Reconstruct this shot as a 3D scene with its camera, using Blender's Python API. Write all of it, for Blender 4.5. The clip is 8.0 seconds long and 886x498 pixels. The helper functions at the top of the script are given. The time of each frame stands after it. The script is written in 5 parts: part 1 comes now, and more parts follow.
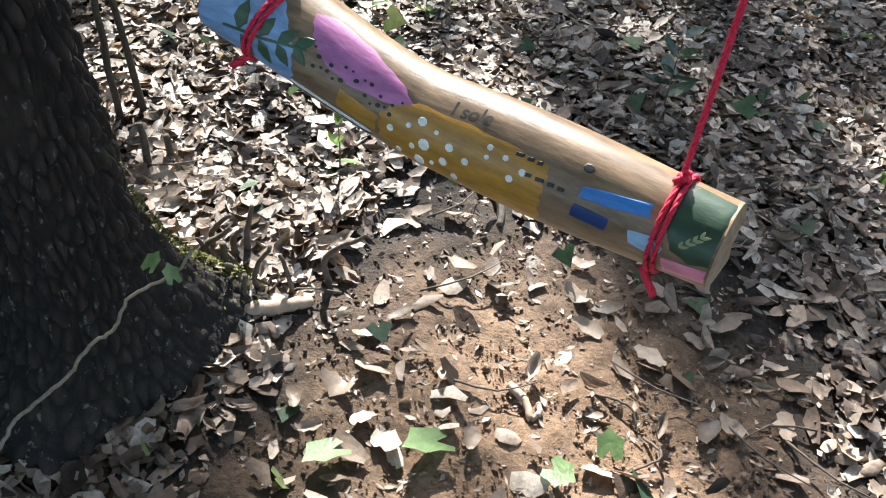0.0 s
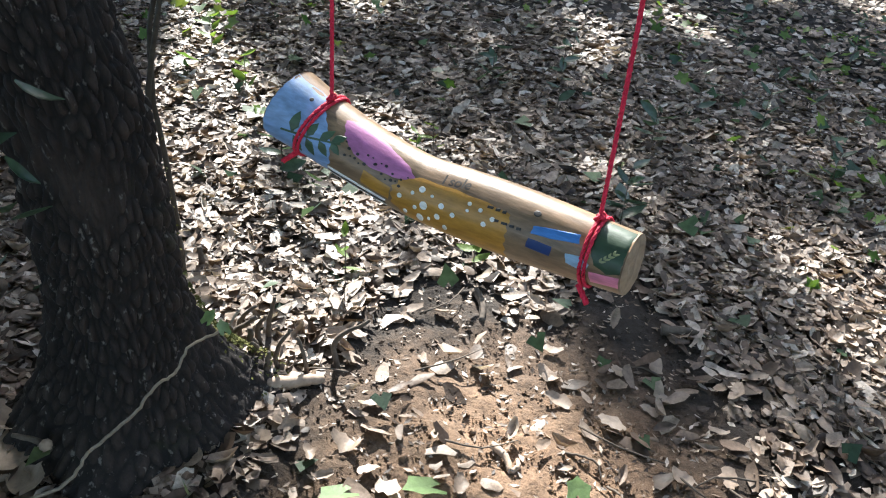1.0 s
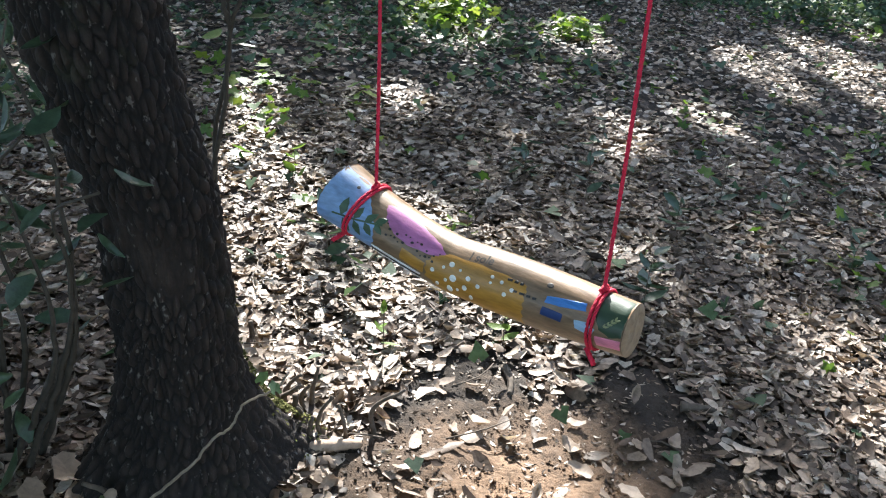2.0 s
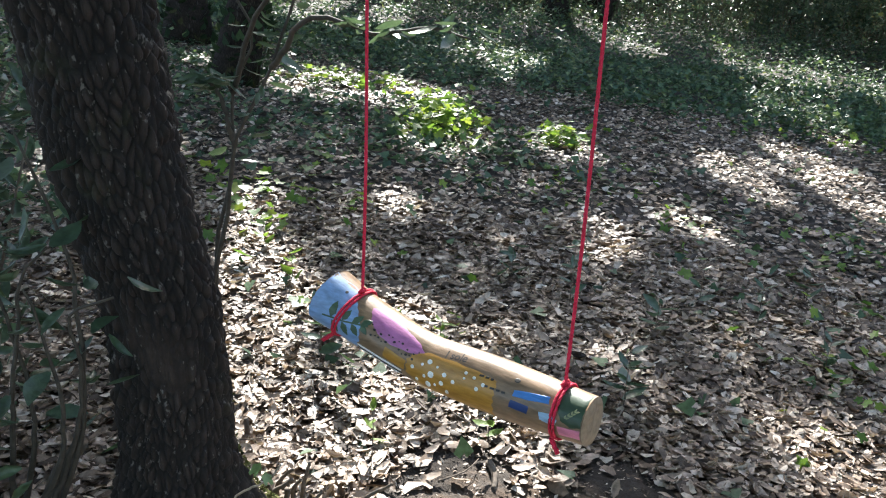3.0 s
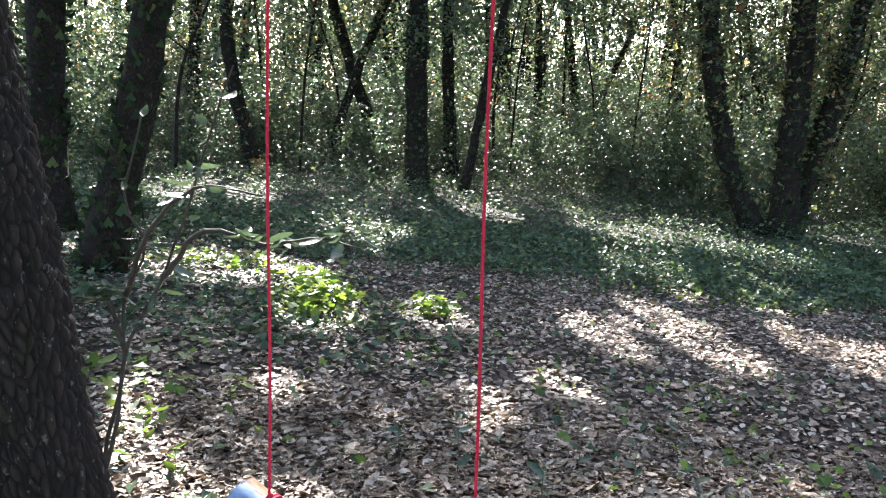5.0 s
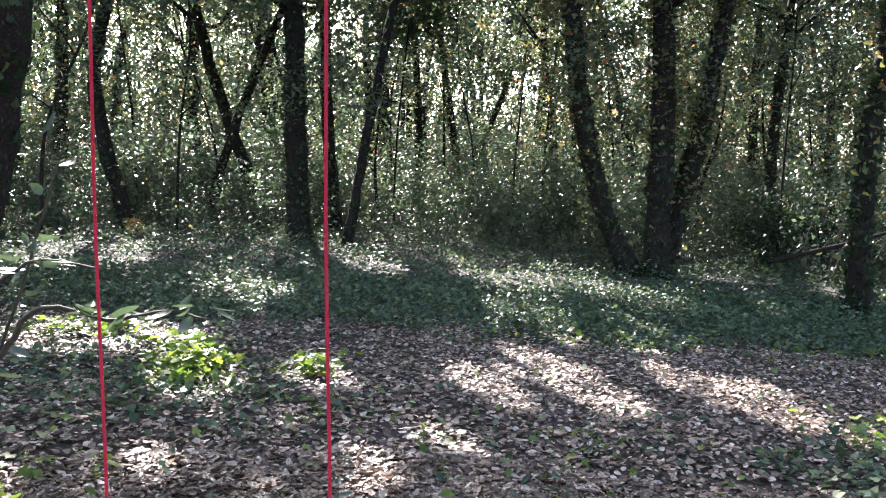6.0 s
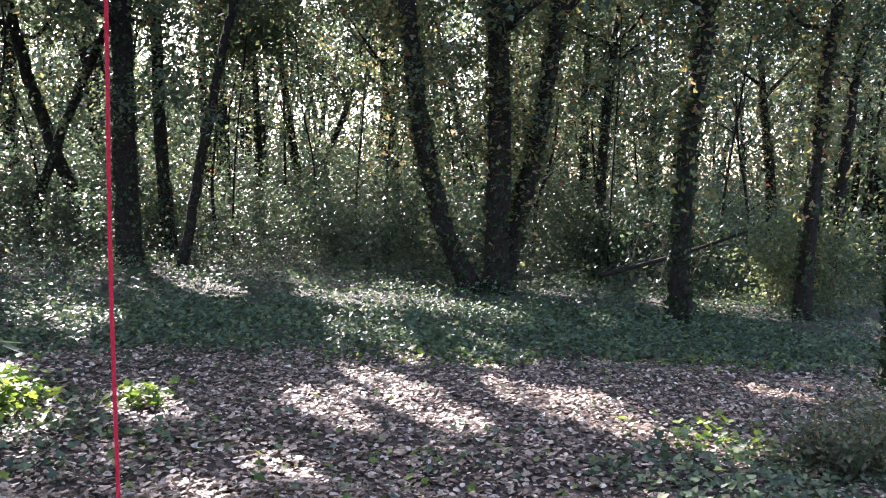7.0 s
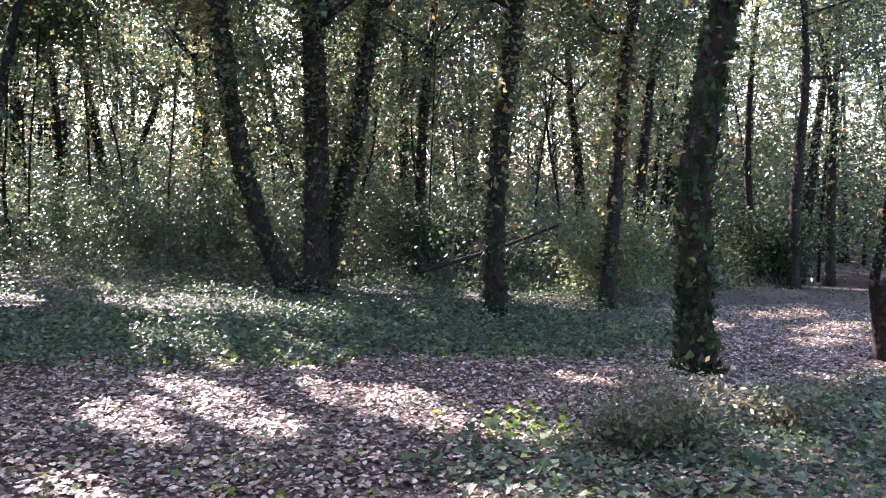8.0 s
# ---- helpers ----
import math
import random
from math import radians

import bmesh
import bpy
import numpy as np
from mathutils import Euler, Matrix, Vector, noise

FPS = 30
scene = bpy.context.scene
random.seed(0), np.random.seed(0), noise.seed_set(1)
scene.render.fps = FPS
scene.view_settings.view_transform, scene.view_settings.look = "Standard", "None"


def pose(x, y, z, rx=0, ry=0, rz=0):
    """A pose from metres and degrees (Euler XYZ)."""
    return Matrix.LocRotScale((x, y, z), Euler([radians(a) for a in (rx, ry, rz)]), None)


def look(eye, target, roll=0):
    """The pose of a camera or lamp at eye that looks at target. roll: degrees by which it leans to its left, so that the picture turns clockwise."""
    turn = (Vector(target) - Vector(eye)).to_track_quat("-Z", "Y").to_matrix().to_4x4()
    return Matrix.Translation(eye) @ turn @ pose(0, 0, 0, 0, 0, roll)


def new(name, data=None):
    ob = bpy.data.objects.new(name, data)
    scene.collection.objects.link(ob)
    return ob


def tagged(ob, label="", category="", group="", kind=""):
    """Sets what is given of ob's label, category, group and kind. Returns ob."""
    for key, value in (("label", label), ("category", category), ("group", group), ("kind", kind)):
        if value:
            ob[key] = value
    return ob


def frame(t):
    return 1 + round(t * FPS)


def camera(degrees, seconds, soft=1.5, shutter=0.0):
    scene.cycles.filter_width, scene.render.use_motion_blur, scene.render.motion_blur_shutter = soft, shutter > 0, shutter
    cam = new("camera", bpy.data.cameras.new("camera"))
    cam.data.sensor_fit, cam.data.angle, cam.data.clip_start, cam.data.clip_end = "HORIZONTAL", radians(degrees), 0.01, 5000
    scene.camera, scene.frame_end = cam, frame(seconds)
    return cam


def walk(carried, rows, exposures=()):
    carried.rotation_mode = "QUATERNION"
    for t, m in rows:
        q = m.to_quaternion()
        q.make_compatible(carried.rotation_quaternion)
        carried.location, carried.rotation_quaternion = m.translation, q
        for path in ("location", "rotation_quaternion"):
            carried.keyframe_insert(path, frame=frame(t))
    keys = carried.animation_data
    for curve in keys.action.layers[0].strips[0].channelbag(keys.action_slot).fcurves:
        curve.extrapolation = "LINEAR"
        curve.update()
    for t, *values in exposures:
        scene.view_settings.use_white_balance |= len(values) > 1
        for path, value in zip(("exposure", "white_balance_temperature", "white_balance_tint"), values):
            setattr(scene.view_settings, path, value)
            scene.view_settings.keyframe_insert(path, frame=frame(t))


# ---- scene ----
# ---------------------------------------------------------------- camera
cam = camera(55.4, 8.0, soft=1.15)
PATH = [
    (0, (0.051, 2.207, 1.233), (-0.015, 3.643, -0.157), 4.77),
    (0.5, (0.055, 2.035, 1.279), (-0.010, 3.627, 0.071), 3.68),
    (1, (0.068, 1.859, 1.323), (-0.003, 3.533, 0.231), 4.20),
    (1.5, (0.072, 1.766, 1.355), (-0.072, 3.485, 0.343), 4.14),
    (3, (0.144, 1.558, 1.460), (-0.056, 3.423, 0.764), 2.99),
    (3.5, (0.120, 1.513, 1.485), (-0.050, 3.410, 0.876), 2.64),
    (4, (0.082, 1.459, 1.519), (-0.039, 3.391, 1.016), 2.20),
    (4.5, (0.083, 1.433, 1.547), (0.063, 3.392, 1.145), 2.04),
    (6, (0.175, 1.480, 1.597), (0.520, 3.441, 1.404), 0.36),
    (6.5, (0.209, 1.514, 1.592), (0.740, 3.435, 1.430), -0.26),
    (7, (0.247, 1.518, 1.592), (0.944, 3.387, 1.446), 0.25),
    (7.5, (0.313, 1.526, 1.583), (1.194, 3.317, 1.445), 0.19),
    (8, (0.381, 1.522, 1.584), (1.445, 3.209, 1.434), -0.22),
]
walk(cam, [(t, look(eye, target, roll)) for t, eye, target, roll in PATH], [(0.0, 2.16, 6150, 7), (1.5, 2.32, 6150, 8), (3.0, 2.48, 6250, 8), (4.5, 2.87, 6350, 11), (6.0, 2.88, 6250, 20), (7.0, 2.86, 6230, 26), (8.0, 3.08, 6230, 36)])

# ---------------------------------------------------------------- light
SUN_TO = Vector((-0.16, 0.987, 0.0)).normalized()
SUN_EL = radians(34)
SUN_DIR = Vector((SUN_TO.x * math.cos(SUN_EL), SUN_TO.y * math.cos(SUN_EL), math.sin(SUN_EL)))

world = bpy.data.worlds.new("sky_world")
scene.world = world
world.use_nodes = True
wn = world.node_tree
sky = wn.nodes.new("ShaderNodeTexSky")
sky.sky_type = "NISHITA"
sky.sun_disc = False
sky.sun_elevation = SUN_EL
sky.sun_rotation = math.atan2(SUN_DIR.x, SUN_DIR.y)
sky.air_density, sky.dust_density = 1.0, 2.5
wn.nodes["Background"].inputs["Strength"].default_value = 0.15
wn.links.new(sky.outputs[0], wn.nodes["Background"].inputs["Color"])

sun_data = bpy.data.lights.new("sun", "SUN")
sun_data.energy, sun_data.angle, sun_data.color = 5.0, radians(0.55), (1.0, 0.95, 0.87)
sun = new("sun", sun_data)
sun.matrix_world = look(SUN_DIR * 60, (0, 0, 0))

# ---------------------------------------------------------------- material helpers
rng = np.random.default_rng(7)


def mat(name):
    m = bpy.data.materials.new(name)
    m.use_nodes = True
    return m, m.node_tree, m.node_tree.nodes["Principled BSDF"]


def node(tree, kind, **values):
    n = tree.nodes.new("ShaderNode" + kind)
    for key, v in values.items():
        n.inputs[key.replace("_", " ")].default_value = v
    return n


def ramp(tree, source, stops):
    r = tree.nodes.new("ShaderNodeValToRGB")
    while len(r.color_ramp.elements) < len(stops):
        r.color_ramp.elements.new(0.5)
    for e, (p, c) in zip(r.color_ramp.elements, stops):
        e.position, e.color = p, (*c, 1)
    tree.links.new(source, r.inputs[0])
    return r.outputs[0]


def mix(tree, fac, a, b, mode="MIX"):
    n = tree.nodes.new("ShaderNodeMix")
    n.data_type, n.blend_type = "RGBA", mode
    for slot, v in ((0, fac), (6, a), (7, b)):
        if isinstance(v, (int, float)):
            n.inputs[slot].default_value = v
        elif isinstance(v, tuple):
            n.inputs[slot].default_value = (*v, 1)
        else:
            tree.links.new(v, n.inputs[slot])
    return n.outputs[2]


def noise_tex(tree, scale, detail=4.0, rough=0.6, stretch=None):
    n = node(tree, "TexNoise", Scale=scale, Detail=detail, Roughness=rough)
    c = tree.nodes.new("ShaderNodeTexCoord")
    if stretch:
        mp = tree.nodes.new("ShaderNodeMapping")
        mp.inputs["Scale"].default_value = stretch
        tree.links.new(c.outputs["Object"], mp.inputs[0])
        tree.links.new(mp.outputs[0], n.inputs["Vector"])
    else:
        tree.links.new(c.outputs["Object"], n.inputs["Vector"])
    return n.outputs[0]


def bump(tree, bsdf, height, strength, distance):
    b = node(tree, "Bump", Strength=strength, Distance=distance)
    tree.links.new(height, b.inputs["Height"])
    tree.links.new(b.outputs[0], bsdf.inputs["Normal"])


def soil_material():
    m, t, b = mat("forest_soil")
    coarse, fine = noise_tex(t, 3.0, 6, 0.65), noise_tex(t, 60.0, 6, 0.75)
    dry = ramp(t, coarse, [(0.3, (0.155, 0.094, 0.056)), (0.55, (0.275, 0.175, 0.108)), (0.75, (0.38, 0.26, 0.168))])
    humus = ramp(t, coarse, [(0.3, (0.022, 0.016, 0.012)), (0.75, (0.052, 0.038, 0.028))])
    tc = t.nodes.new("ShaderNodeTexCoord")
    mp = t.nodes.new("ShaderNodeMapping")
    mp.inputs["Location"].default_value, mp.inputs["Scale"].default_value = (-0.31, -2.52, 0), (1.25, 0.88, 0)
    t.links.new(tc.outputs["Object"], mp.inputs[0])
    ln = t.nodes.new("ShaderNodeVectorMath")
    ln.operation = "LENGTH"
    t.links.new(mp.outputs[0], ln.inputs[0])
    wob = t.nodes.new("ShaderNodeMath")
    wob.operation = "MULTIPLY_ADD"
    t.links.new(noise_tex(t, 7.0, 5, 0.7), wob.inputs[0])
    wob.inputs[1].default_value = 0.9
    t.links.new(ln.outputs["Value"], wob.inputs[2])
    trod = ramp(t, wob.outputs[0], [(0.0, (1, 1, 1)), (1.0, (0, 0, 0))])
    for e, p in zip(trod.node.color_ramp.elements, (0.55, 1.0)):
        e.position = p
    wob.inputs[1].default_value = 0.5
    col = mix(t, trod, humus, dry)
    grain = ramp(t, fine, [(0.3, (0.45, 0.45, 0.45)), (0.7, (1.25, 1.22, 1.2))])
    t.links.new(mix(t, 1.0, col, grain, "MULTIPLY"), b.inputs["Base Color"])
    b.inputs["Roughness"].default_value = 0.92
    bump(t, b, fine, 0.9, 0.012)
    return m


def leaf_material(name, stops, rough, translucent, mottled=0.35, spec=0.5):
    """Leaves of one kind: each leaf its own tint, mottled along the blade, some light passing through."""
    m, t, b = mat(name)
    geo = t.nodes.new("ShaderNodeNewGeometry")
    tint = ramp(t, geo.outputs["Random Per Island"], stops)
    spots = ramp(t, noise_tex(t, 45.0, 4, 0.7), [(0.3, (1 - mottled,) * 3), (0.7, (1 + mottled * 0.6,) * 3)])
    col = mix(t, 1.0, tint, spots, "MULTIPLY")
    t.links.new(col, b.inputs["Base Color"])
    b.inputs["Roughness"].default_value = rough
    b.inputs["Specular IOR Level"].default_value = spec
    bump(t, b, noise_tex(t, 120.0, 3), 0.35, 0.003)
    if translucent:
        tr = t.nodes.new("ShaderNodeBsdfTranslucent")
        t.links.new(mix(t, 1.0, col, (1.45, 1.35, 1.0), "MULTIPLY"), tr.inputs["Color"])
        ms = t.nodes.new("ShaderNodeMixShader")
        ms.inputs[0].default_value = translucent
        t.links.new(b.outputs[0], ms.inputs[1])
        t.links.new(tr.outputs[0], ms.inputs[2])
        t.links.new(ms.outputs[0], t.nodes["Material Output"].inputs["Surface"])
    return m


def bark_material(name, dark, light, moss=0.0, scale=1.0):
    m, t, b = mat(name)
    c = t.nodes.new("ShaderNodeTexCoord")
    mp = t.nodes.new("ShaderNodeMapping")
    mp.inputs["Scale"].default_value = (1.0, 1.0, 0.38)
    t.links.new(c.outputs["Object"], mp.inputs[0])
    v = node(t, "TexVoronoi", Scale=105.0 * scale)
    v.feature = "DISTANCE_TO_EDGE"
    t.links.new(mp.outputs[0], v.inputs["Vector"])
    cell = node(t, "TexVoronoi", Scale=105.0 * scale)
    t.links.new(mp.outputs[0], cell.inputs["Vector"])
    plates = ramp(t, v.outputs["Distance"], [(0.0, (0.35, 0.35, 0.35)), (0.3, (1, 1, 1))])
    tone = ramp(t, noise_tex(t, 9.0, 5, 0.7), [(0.3, dark), (0.7, light)])
    lichen = ramp(t, cell.outputs["Color"], [(0.80, (0, 0, 0)), (0.90, (0.8, 0.8, 0.8))])
    tone = mix(t, lichen, tone, tuple(0.9 * x + 0.035 for x in light))
    tone = mix(t, 1.0, tone, plates, "MULTIPLY")
    if moss:
        mask = ramp(t, noise_tex(t, 6.0, 5, 0.7), [(0.62 - moss * 0.3, (0, 0, 0)), (0.74, (1, 1, 1))])
        tone = mix(t, mask, tone, (0.075, 0.085, 0.022))
    t.links.new(tone, b.inputs["Base Color"])
    b.inputs["Roughness"].default_value = 0.92
    b.inputs["Specular IOR Level"].default_value = 0.2
    bump(t, b, plates, 0.8, 0.006)
    return m


def oak_bark_material():
    """Dark ridged bark: fine fibrous grain, shade-darkened furrows, pale lichen flecks, a trace of green."""
    m, t, b = mat("ridged_oak_bark")
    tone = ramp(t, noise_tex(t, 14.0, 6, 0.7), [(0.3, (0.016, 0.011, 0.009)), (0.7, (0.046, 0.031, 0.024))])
    grain = noise_tex(t, 160.0, 4, 0.7, (1, 1, 0.3))
    tone = mix(t, 1.0, tone, ramp(t, grain, [(0.3, (0.6, 0.6, 0.6)), (0.7, (1.3, 1.3, 1.3))]), "MULTIPLY")
    # furrows: dark inner bark, with crevice shade put into the colour too
    furrow_shade = t.nodes.new("ShaderNodeAttribute")
    furrow_shade.attribute_name = "furrow_shade"
    tone = mix(t, 1.0, tone, ramp(t, furrow_shade.outputs["Fac"], [(0.1, (0.22, 0.2, 0.2)), (0.75, (1.15, 1.15, 1.15))]), "MULTIPLY")
    fleck = ramp(t, noise_tex(t, 75.0, 3, 0.6, (1, 1, 0.5)), [(0.62, (0, 0, 0)), (0.69, (1, 1, 1))])
    tone = mix(t, fleck, tone, (0.13, 0.113, 0.10))
    green = ramp(t, noise_tex(t, 5.0, 5, 0.7), [(0.6, (0, 0, 0)), (0.75, (0.6, 0.6, 0.6))])
    tone = mix(t, green, tone, (0.05, 0.055, 0.024))
    t.links.new(tone, b.inputs["Base Color"])
    b.inputs["Roughness"].default_value = 0.9
    bump(t, b, grain, 0.7, 0.004)
    return m


def plain_material(name, col, rough=0.7, vary=0.25, scale=30.0, bumpy=0.2, stretch=None):
    m, t, b = mat(name)
    n = noise_tex(t, scale, 5, 0.65, stretch)
    t.links.new(ramp(t, n, [(0.3, tuple(c * (1 - vary) for c in col)), (0.7, tuple(min(1, c * (1 + vary)) for c in col))]), b.inputs["Base Color"])
    b.inputs["Roughness"].default_value = rough
    bump(t, b, n, bumpy, 0.002)
    return m


SOIL = soil_material()
LITTER = leaf_material("dry_leaf", [(0.0, (0.036, 0.023, 0.016)), (0.3, (0.115, 0.077, 0.054)), (0.6, (0.255, 0.187, 0.138)), (0.84, (0.42, 0.333, 0.265)), (1.0, (0.63, 0.55, 0.47))], 0.55, 0.10, 0.5, 0.32)
IVY = leaf_material("ivy_leaf", [(0.0, (0.030, 0.056, 0.033)), (0.5, (0.055, 0.099, 0.053)), (0.85, (0.092, 0.143, 0.068)), (1.0, (0.175, 0.21, 0.088))], 0.52, 0.28, 0.35, 0.3)
CLIMBER = leaf_material("climbing_ivy_leaf", [(0.0, (0.016, 0.030, 0.016)), (0.6, (0.032, 0.058, 0.028)), (0.93, (0.06, 0.095, 0.04)), (1.0, (0.13, 0.16, 0.06))], 0.6, 0.2, 0.35, 0.18)
CREEPER = leaf_material("creeper_leaf", [(0.0, (0.09, 0.11, 0.045)), (0.5, (0.17, 0.18, 0.07)), (0.85, (0.27, 0.23, 0.11)), (0.95, (0.36, 0.27, 0.17)), (1.0, (0.40, 0.12, 0.08))], 0.5, 0.5, 0.35, 0.35)
CROWN = leaf_material("oak_leaf", [(0.0, (0.040, 0.068, 0.046)), (0.5, (0.074, 0.118, 0.074)), (0.88, (0.13, 0.168, 0.090)), (0.97, (0.25, 0.21, 0.11)), (1.0, (0.36, 0.13, 0.06))], 0.48, 0.44, 0.35, 0.4)
SCRUB = leaf_material("undergrowth_leaf", [(0.0, (0.036, 0.070, 0.050)), (0.5, (0.065, 0.115, 0.078)), (0.9, (0.115, 0.165, 0.095)), (1.0, (0.21, 0.20, 0.10))], 0.36, 0.42, 0.35, 0.5)
FRESH = leaf_material("fresh_leaf", [(0.0, (0.06, 0.125, 0.022)), (0.6, (0.115, 0.19, 0.03)), (1.0, (0.21, 0.27, 0.05))], 0.5, 0.42, 0.3, 0.3)
DARKLEAF = leaf_material("laurel_leaf", [(0.0, (0.034, 0.06, 0.04)), (0.7, (0.06, 0.10, 0.06)), (1.0, (0.10, 0.15, 0.075))], 0.33, 0.28)
BARK = oak_bark_material()
BARK_FAR = bark_material("dark_bark", (0.017, 0.012, 0.010), (0.044, 0.032, 0.025), 0.12, 0.6)
TWIG = plain_material("twig_bark", (0.11, 0.085, 0.065), 0.85, 0.4, 40)
MOSS = plain_material("moss", (0.12, 0.12, 0.03), 0.95, 0.5, 90, 0.8)

# ---------------------------------------------------------------- mesh helpers


def mesh_object(name, verts, faces, material, smooth=True):
    """One mesh object from arrays; faces all of one size per array."""
    verts = np.asarray(verts, np.float32)
    groups = faces if isinstance(faces, list) else [faces]
    groups = [np.asarray(g, np.int32) for g in groups if len(g)]
    me = bpy.data.meshes.new(name)
    me.vertices.add(len(verts))
    me.vertices.foreach_set("co", verts.ravel())
    loops = np.concatenate([g.ravel() for g in groups])
    sizes = np.concatenate([np.full(len(g), g.shape[1], np.int32) for g in groups])
    me.loops.add(len(loops))
    me.loops.foreach_set("vertex_index", loops)
    me.polygons.add(len(sizes))
    me.polygons.foreach_set("loop_start", np.concatenate([[0], np.cumsum(sizes)[:-1]]).astype(np.int32))
    me.polygons.foreach_set("use_smooth", np.full(len(sizes), smooth))
    me.update(calc_edges=True)
    me.validate()
    me.materials.append(material)
    return new(name, me)


def under(ob, parent, label=""):
    ob.parent = parent
    return tagged(ob, label) if label else ob


class Shape:
    """Collects pieces of one mesh."""

    def __init__(self):
        self.v, self.q, self.t, self.n = [], [], [], 0

    def add(self, verts, quads=(), tris=()):
        self.v.append(np.asarray(verts, float))
        if len(quads):
            self.q.append(np.asarray(quads) + self.n)
        if len(tris):
            self.t.append(np.asarray(tris) + self.n)
        self.n += len(verts)
        return self

    def tube(self, points, radii, segs=8, cap=True):
        p = np.asarray(points, float)
        r = np.broadcast_to(np.asarray(radii, float), (len(p),))
        d = np.gradient(p, axis=0)
        d /= np.linalg.norm(d, axis=1)[:, None] + 1e-9
        ref = np.array([0, 0, 1.0]) if abs(d[:, 2]).mean() < 0.8 else np.array([1.0, 0, 0])
        u = np.cross(d, ref)
        u /= np.linalg.norm(u, axis=1)[:, None] + 1e-9
        w = np.cross(d, u)
        a = np.linspace(0, 2 * math.pi, segs, endpoint=False)
        ring = p[:, None] + r[:, None, None] * (np.cos(a)[None, :, None] * u[:, None] + np.sin(a)[None, :, None] * w[:, None])
        n = len(p)
        i, j = np.meshgrid(np.arange(n - 1), np.arange(segs), indexing="ij")
        k = (j + 1) % segs
        quads = np.stack([i * segs + j, i * segs + k, (i + 1) * segs + k, (i + 1) * segs + j], -1).reshape(-1, 4)
        verts = ring.reshape(-1, 3)
        tris = []
        if cap:
            verts = np.vstack([verts, p[:1], p[-1:]])
            a0, a1 = n * segs, n * segs + 1
            tris = [(a0, (q + 1) % segs, q) for q in range(segs)] + [(a1, (n - 1) * segs + q, (n - 1) * segs + (q + 1) % segs) for q in range(segs)]
        return self.add(verts, quads, tris)

    def object(self, name, material, smooth=True):
        faces = []
        if self.q:
            faces.append(np.vstack(self.q))
        if self.t:
            faces.append(np.vstack(self.t))
        return mesh_object(name, np.vstack(self.v), faces, material, smooth)


def bezier(points, n):
    """A smooth line through points."""
    p = np.asarray(points, float)
    s = np.concatenate([[0], np.cumsum(np.linalg.norm(np.diff(p, axis=0), axis=1))])
    s /= s[-1]
    m = np.gradient(p, s, axis=0)
    out = []
    for x in np.linspace(0, 1, n):
        i = min(np.searchsorted(s, x, "right") - 1, len(p) - 2)
        h = s[i + 1] - s[i]
        u = (x - s[i]) / h
        out.append((2 * u**3 - 3 * u**2 + 1) * p[i] + (u**3 - 2 * u**2 + u) * h * m[i] + (3 * u**2 - 2 * u**3) * p[i + 1] + (u**3 - u**2) * h * m[i + 1])
    return np.array(out)


def oval_leaf(rows=4, width=0.45, curl=0.12, fold=0.10, point=1.0, wavy=0.0):
    """A leaf blade of length 1 along x: pointed oval, folded on its midrib and curled. Gives verts, quads."""
    x = np.linspace(0, 1, rows + 1)
    w = width * 0.5 * np.sin(np.pi * np.clip(x, 0.03, 0.985) ** (0.85 * point)) ** 0.8
    w = w * (1 + wavy * np.cos(np.pi * np.arange(rows + 1)))
    v, q = [], []
    for i in range(rows + 1):
        c = curl * (4 * (x[i] - 0.5) ** 2)
        v += [(x[i] - 0.5, -w[i], fold * w[i] * 2 + c), (x[i] - 0.5, 0, c), (x[i] - 0.5, w[i], fold * w[i] * 2 + c)]
        if i:
            a = 3 * (i - 1)
            q += [(a, a + 3, a + 4, a + 1), (a + 1, a + 4, a + 5, a + 2)]
    return np.array(v), np.array(q)


def ragged_leaf(seed, rows=3, width=0.55, curl=0.08, fold=0.1):
    """A dead leaf of length 1 along x: blunt oval with an uneven, nibbled rim and a bent midrib."""
    g = np.random.default_rng(seed)
    x = np.linspace(0, 1, rows + 1)
    w = width * 0.5 * np.sin(np.pi * np.clip(x, 0.09, 0.93) ** 0.9) ** 0.6
    v, q = [], []
    for i in range(rows + 1):
        c = curl * (4 * (x[i] - 0.5) ** 2) + g.normal(0, 0.02)
        m = g.normal(0, 0.03)
        a, b = w[i] * g.uniform(0.72, 1.2), w[i] * g.uniform(0.72, 1.2)
        v += [(x[i] - 0.5 + g.normal(0, 0.03), m - a, fold * a * 2 + c + g.normal(0, 0.02)), (x[i] - 0.5, m, c), (x[i] - 0.5 + g.normal(0, 0.03), m + b, fold * b * 2 + c + g.normal(0, 0.02))]
        if i:
            k = 3 * (i - 1)
            q += [(k, k + 3, k + 4, k + 1), (k + 1, k + 4, k + 5, k + 2)]
    return np.array(v), np.array(q)


def half_leaf(seed, width=0.6, fold=0.12):
    """A small leaf seen from some way off: two uneven halves folded on the midrib."""
    g = np.random.default_rng(seed)
    w = width * 0.5 * g.uniform(0.75, 1.15, 4)
    v = [(-0.5, 0, 0.03), (-0.22, -w[0], fold * 2 * w[0]), (0.25, -w[1], fold * 2 * w[1] + 0.04), (0.5, 0.02, 0.06), (0.22, w[2], fold * 2 * w[2]), (-0.26, w[3], fold * 2 * w[3] + 0.03)]
    return np.array(v), np.array([(0, 1, 2, 3), (0, 3, 4, 5)])


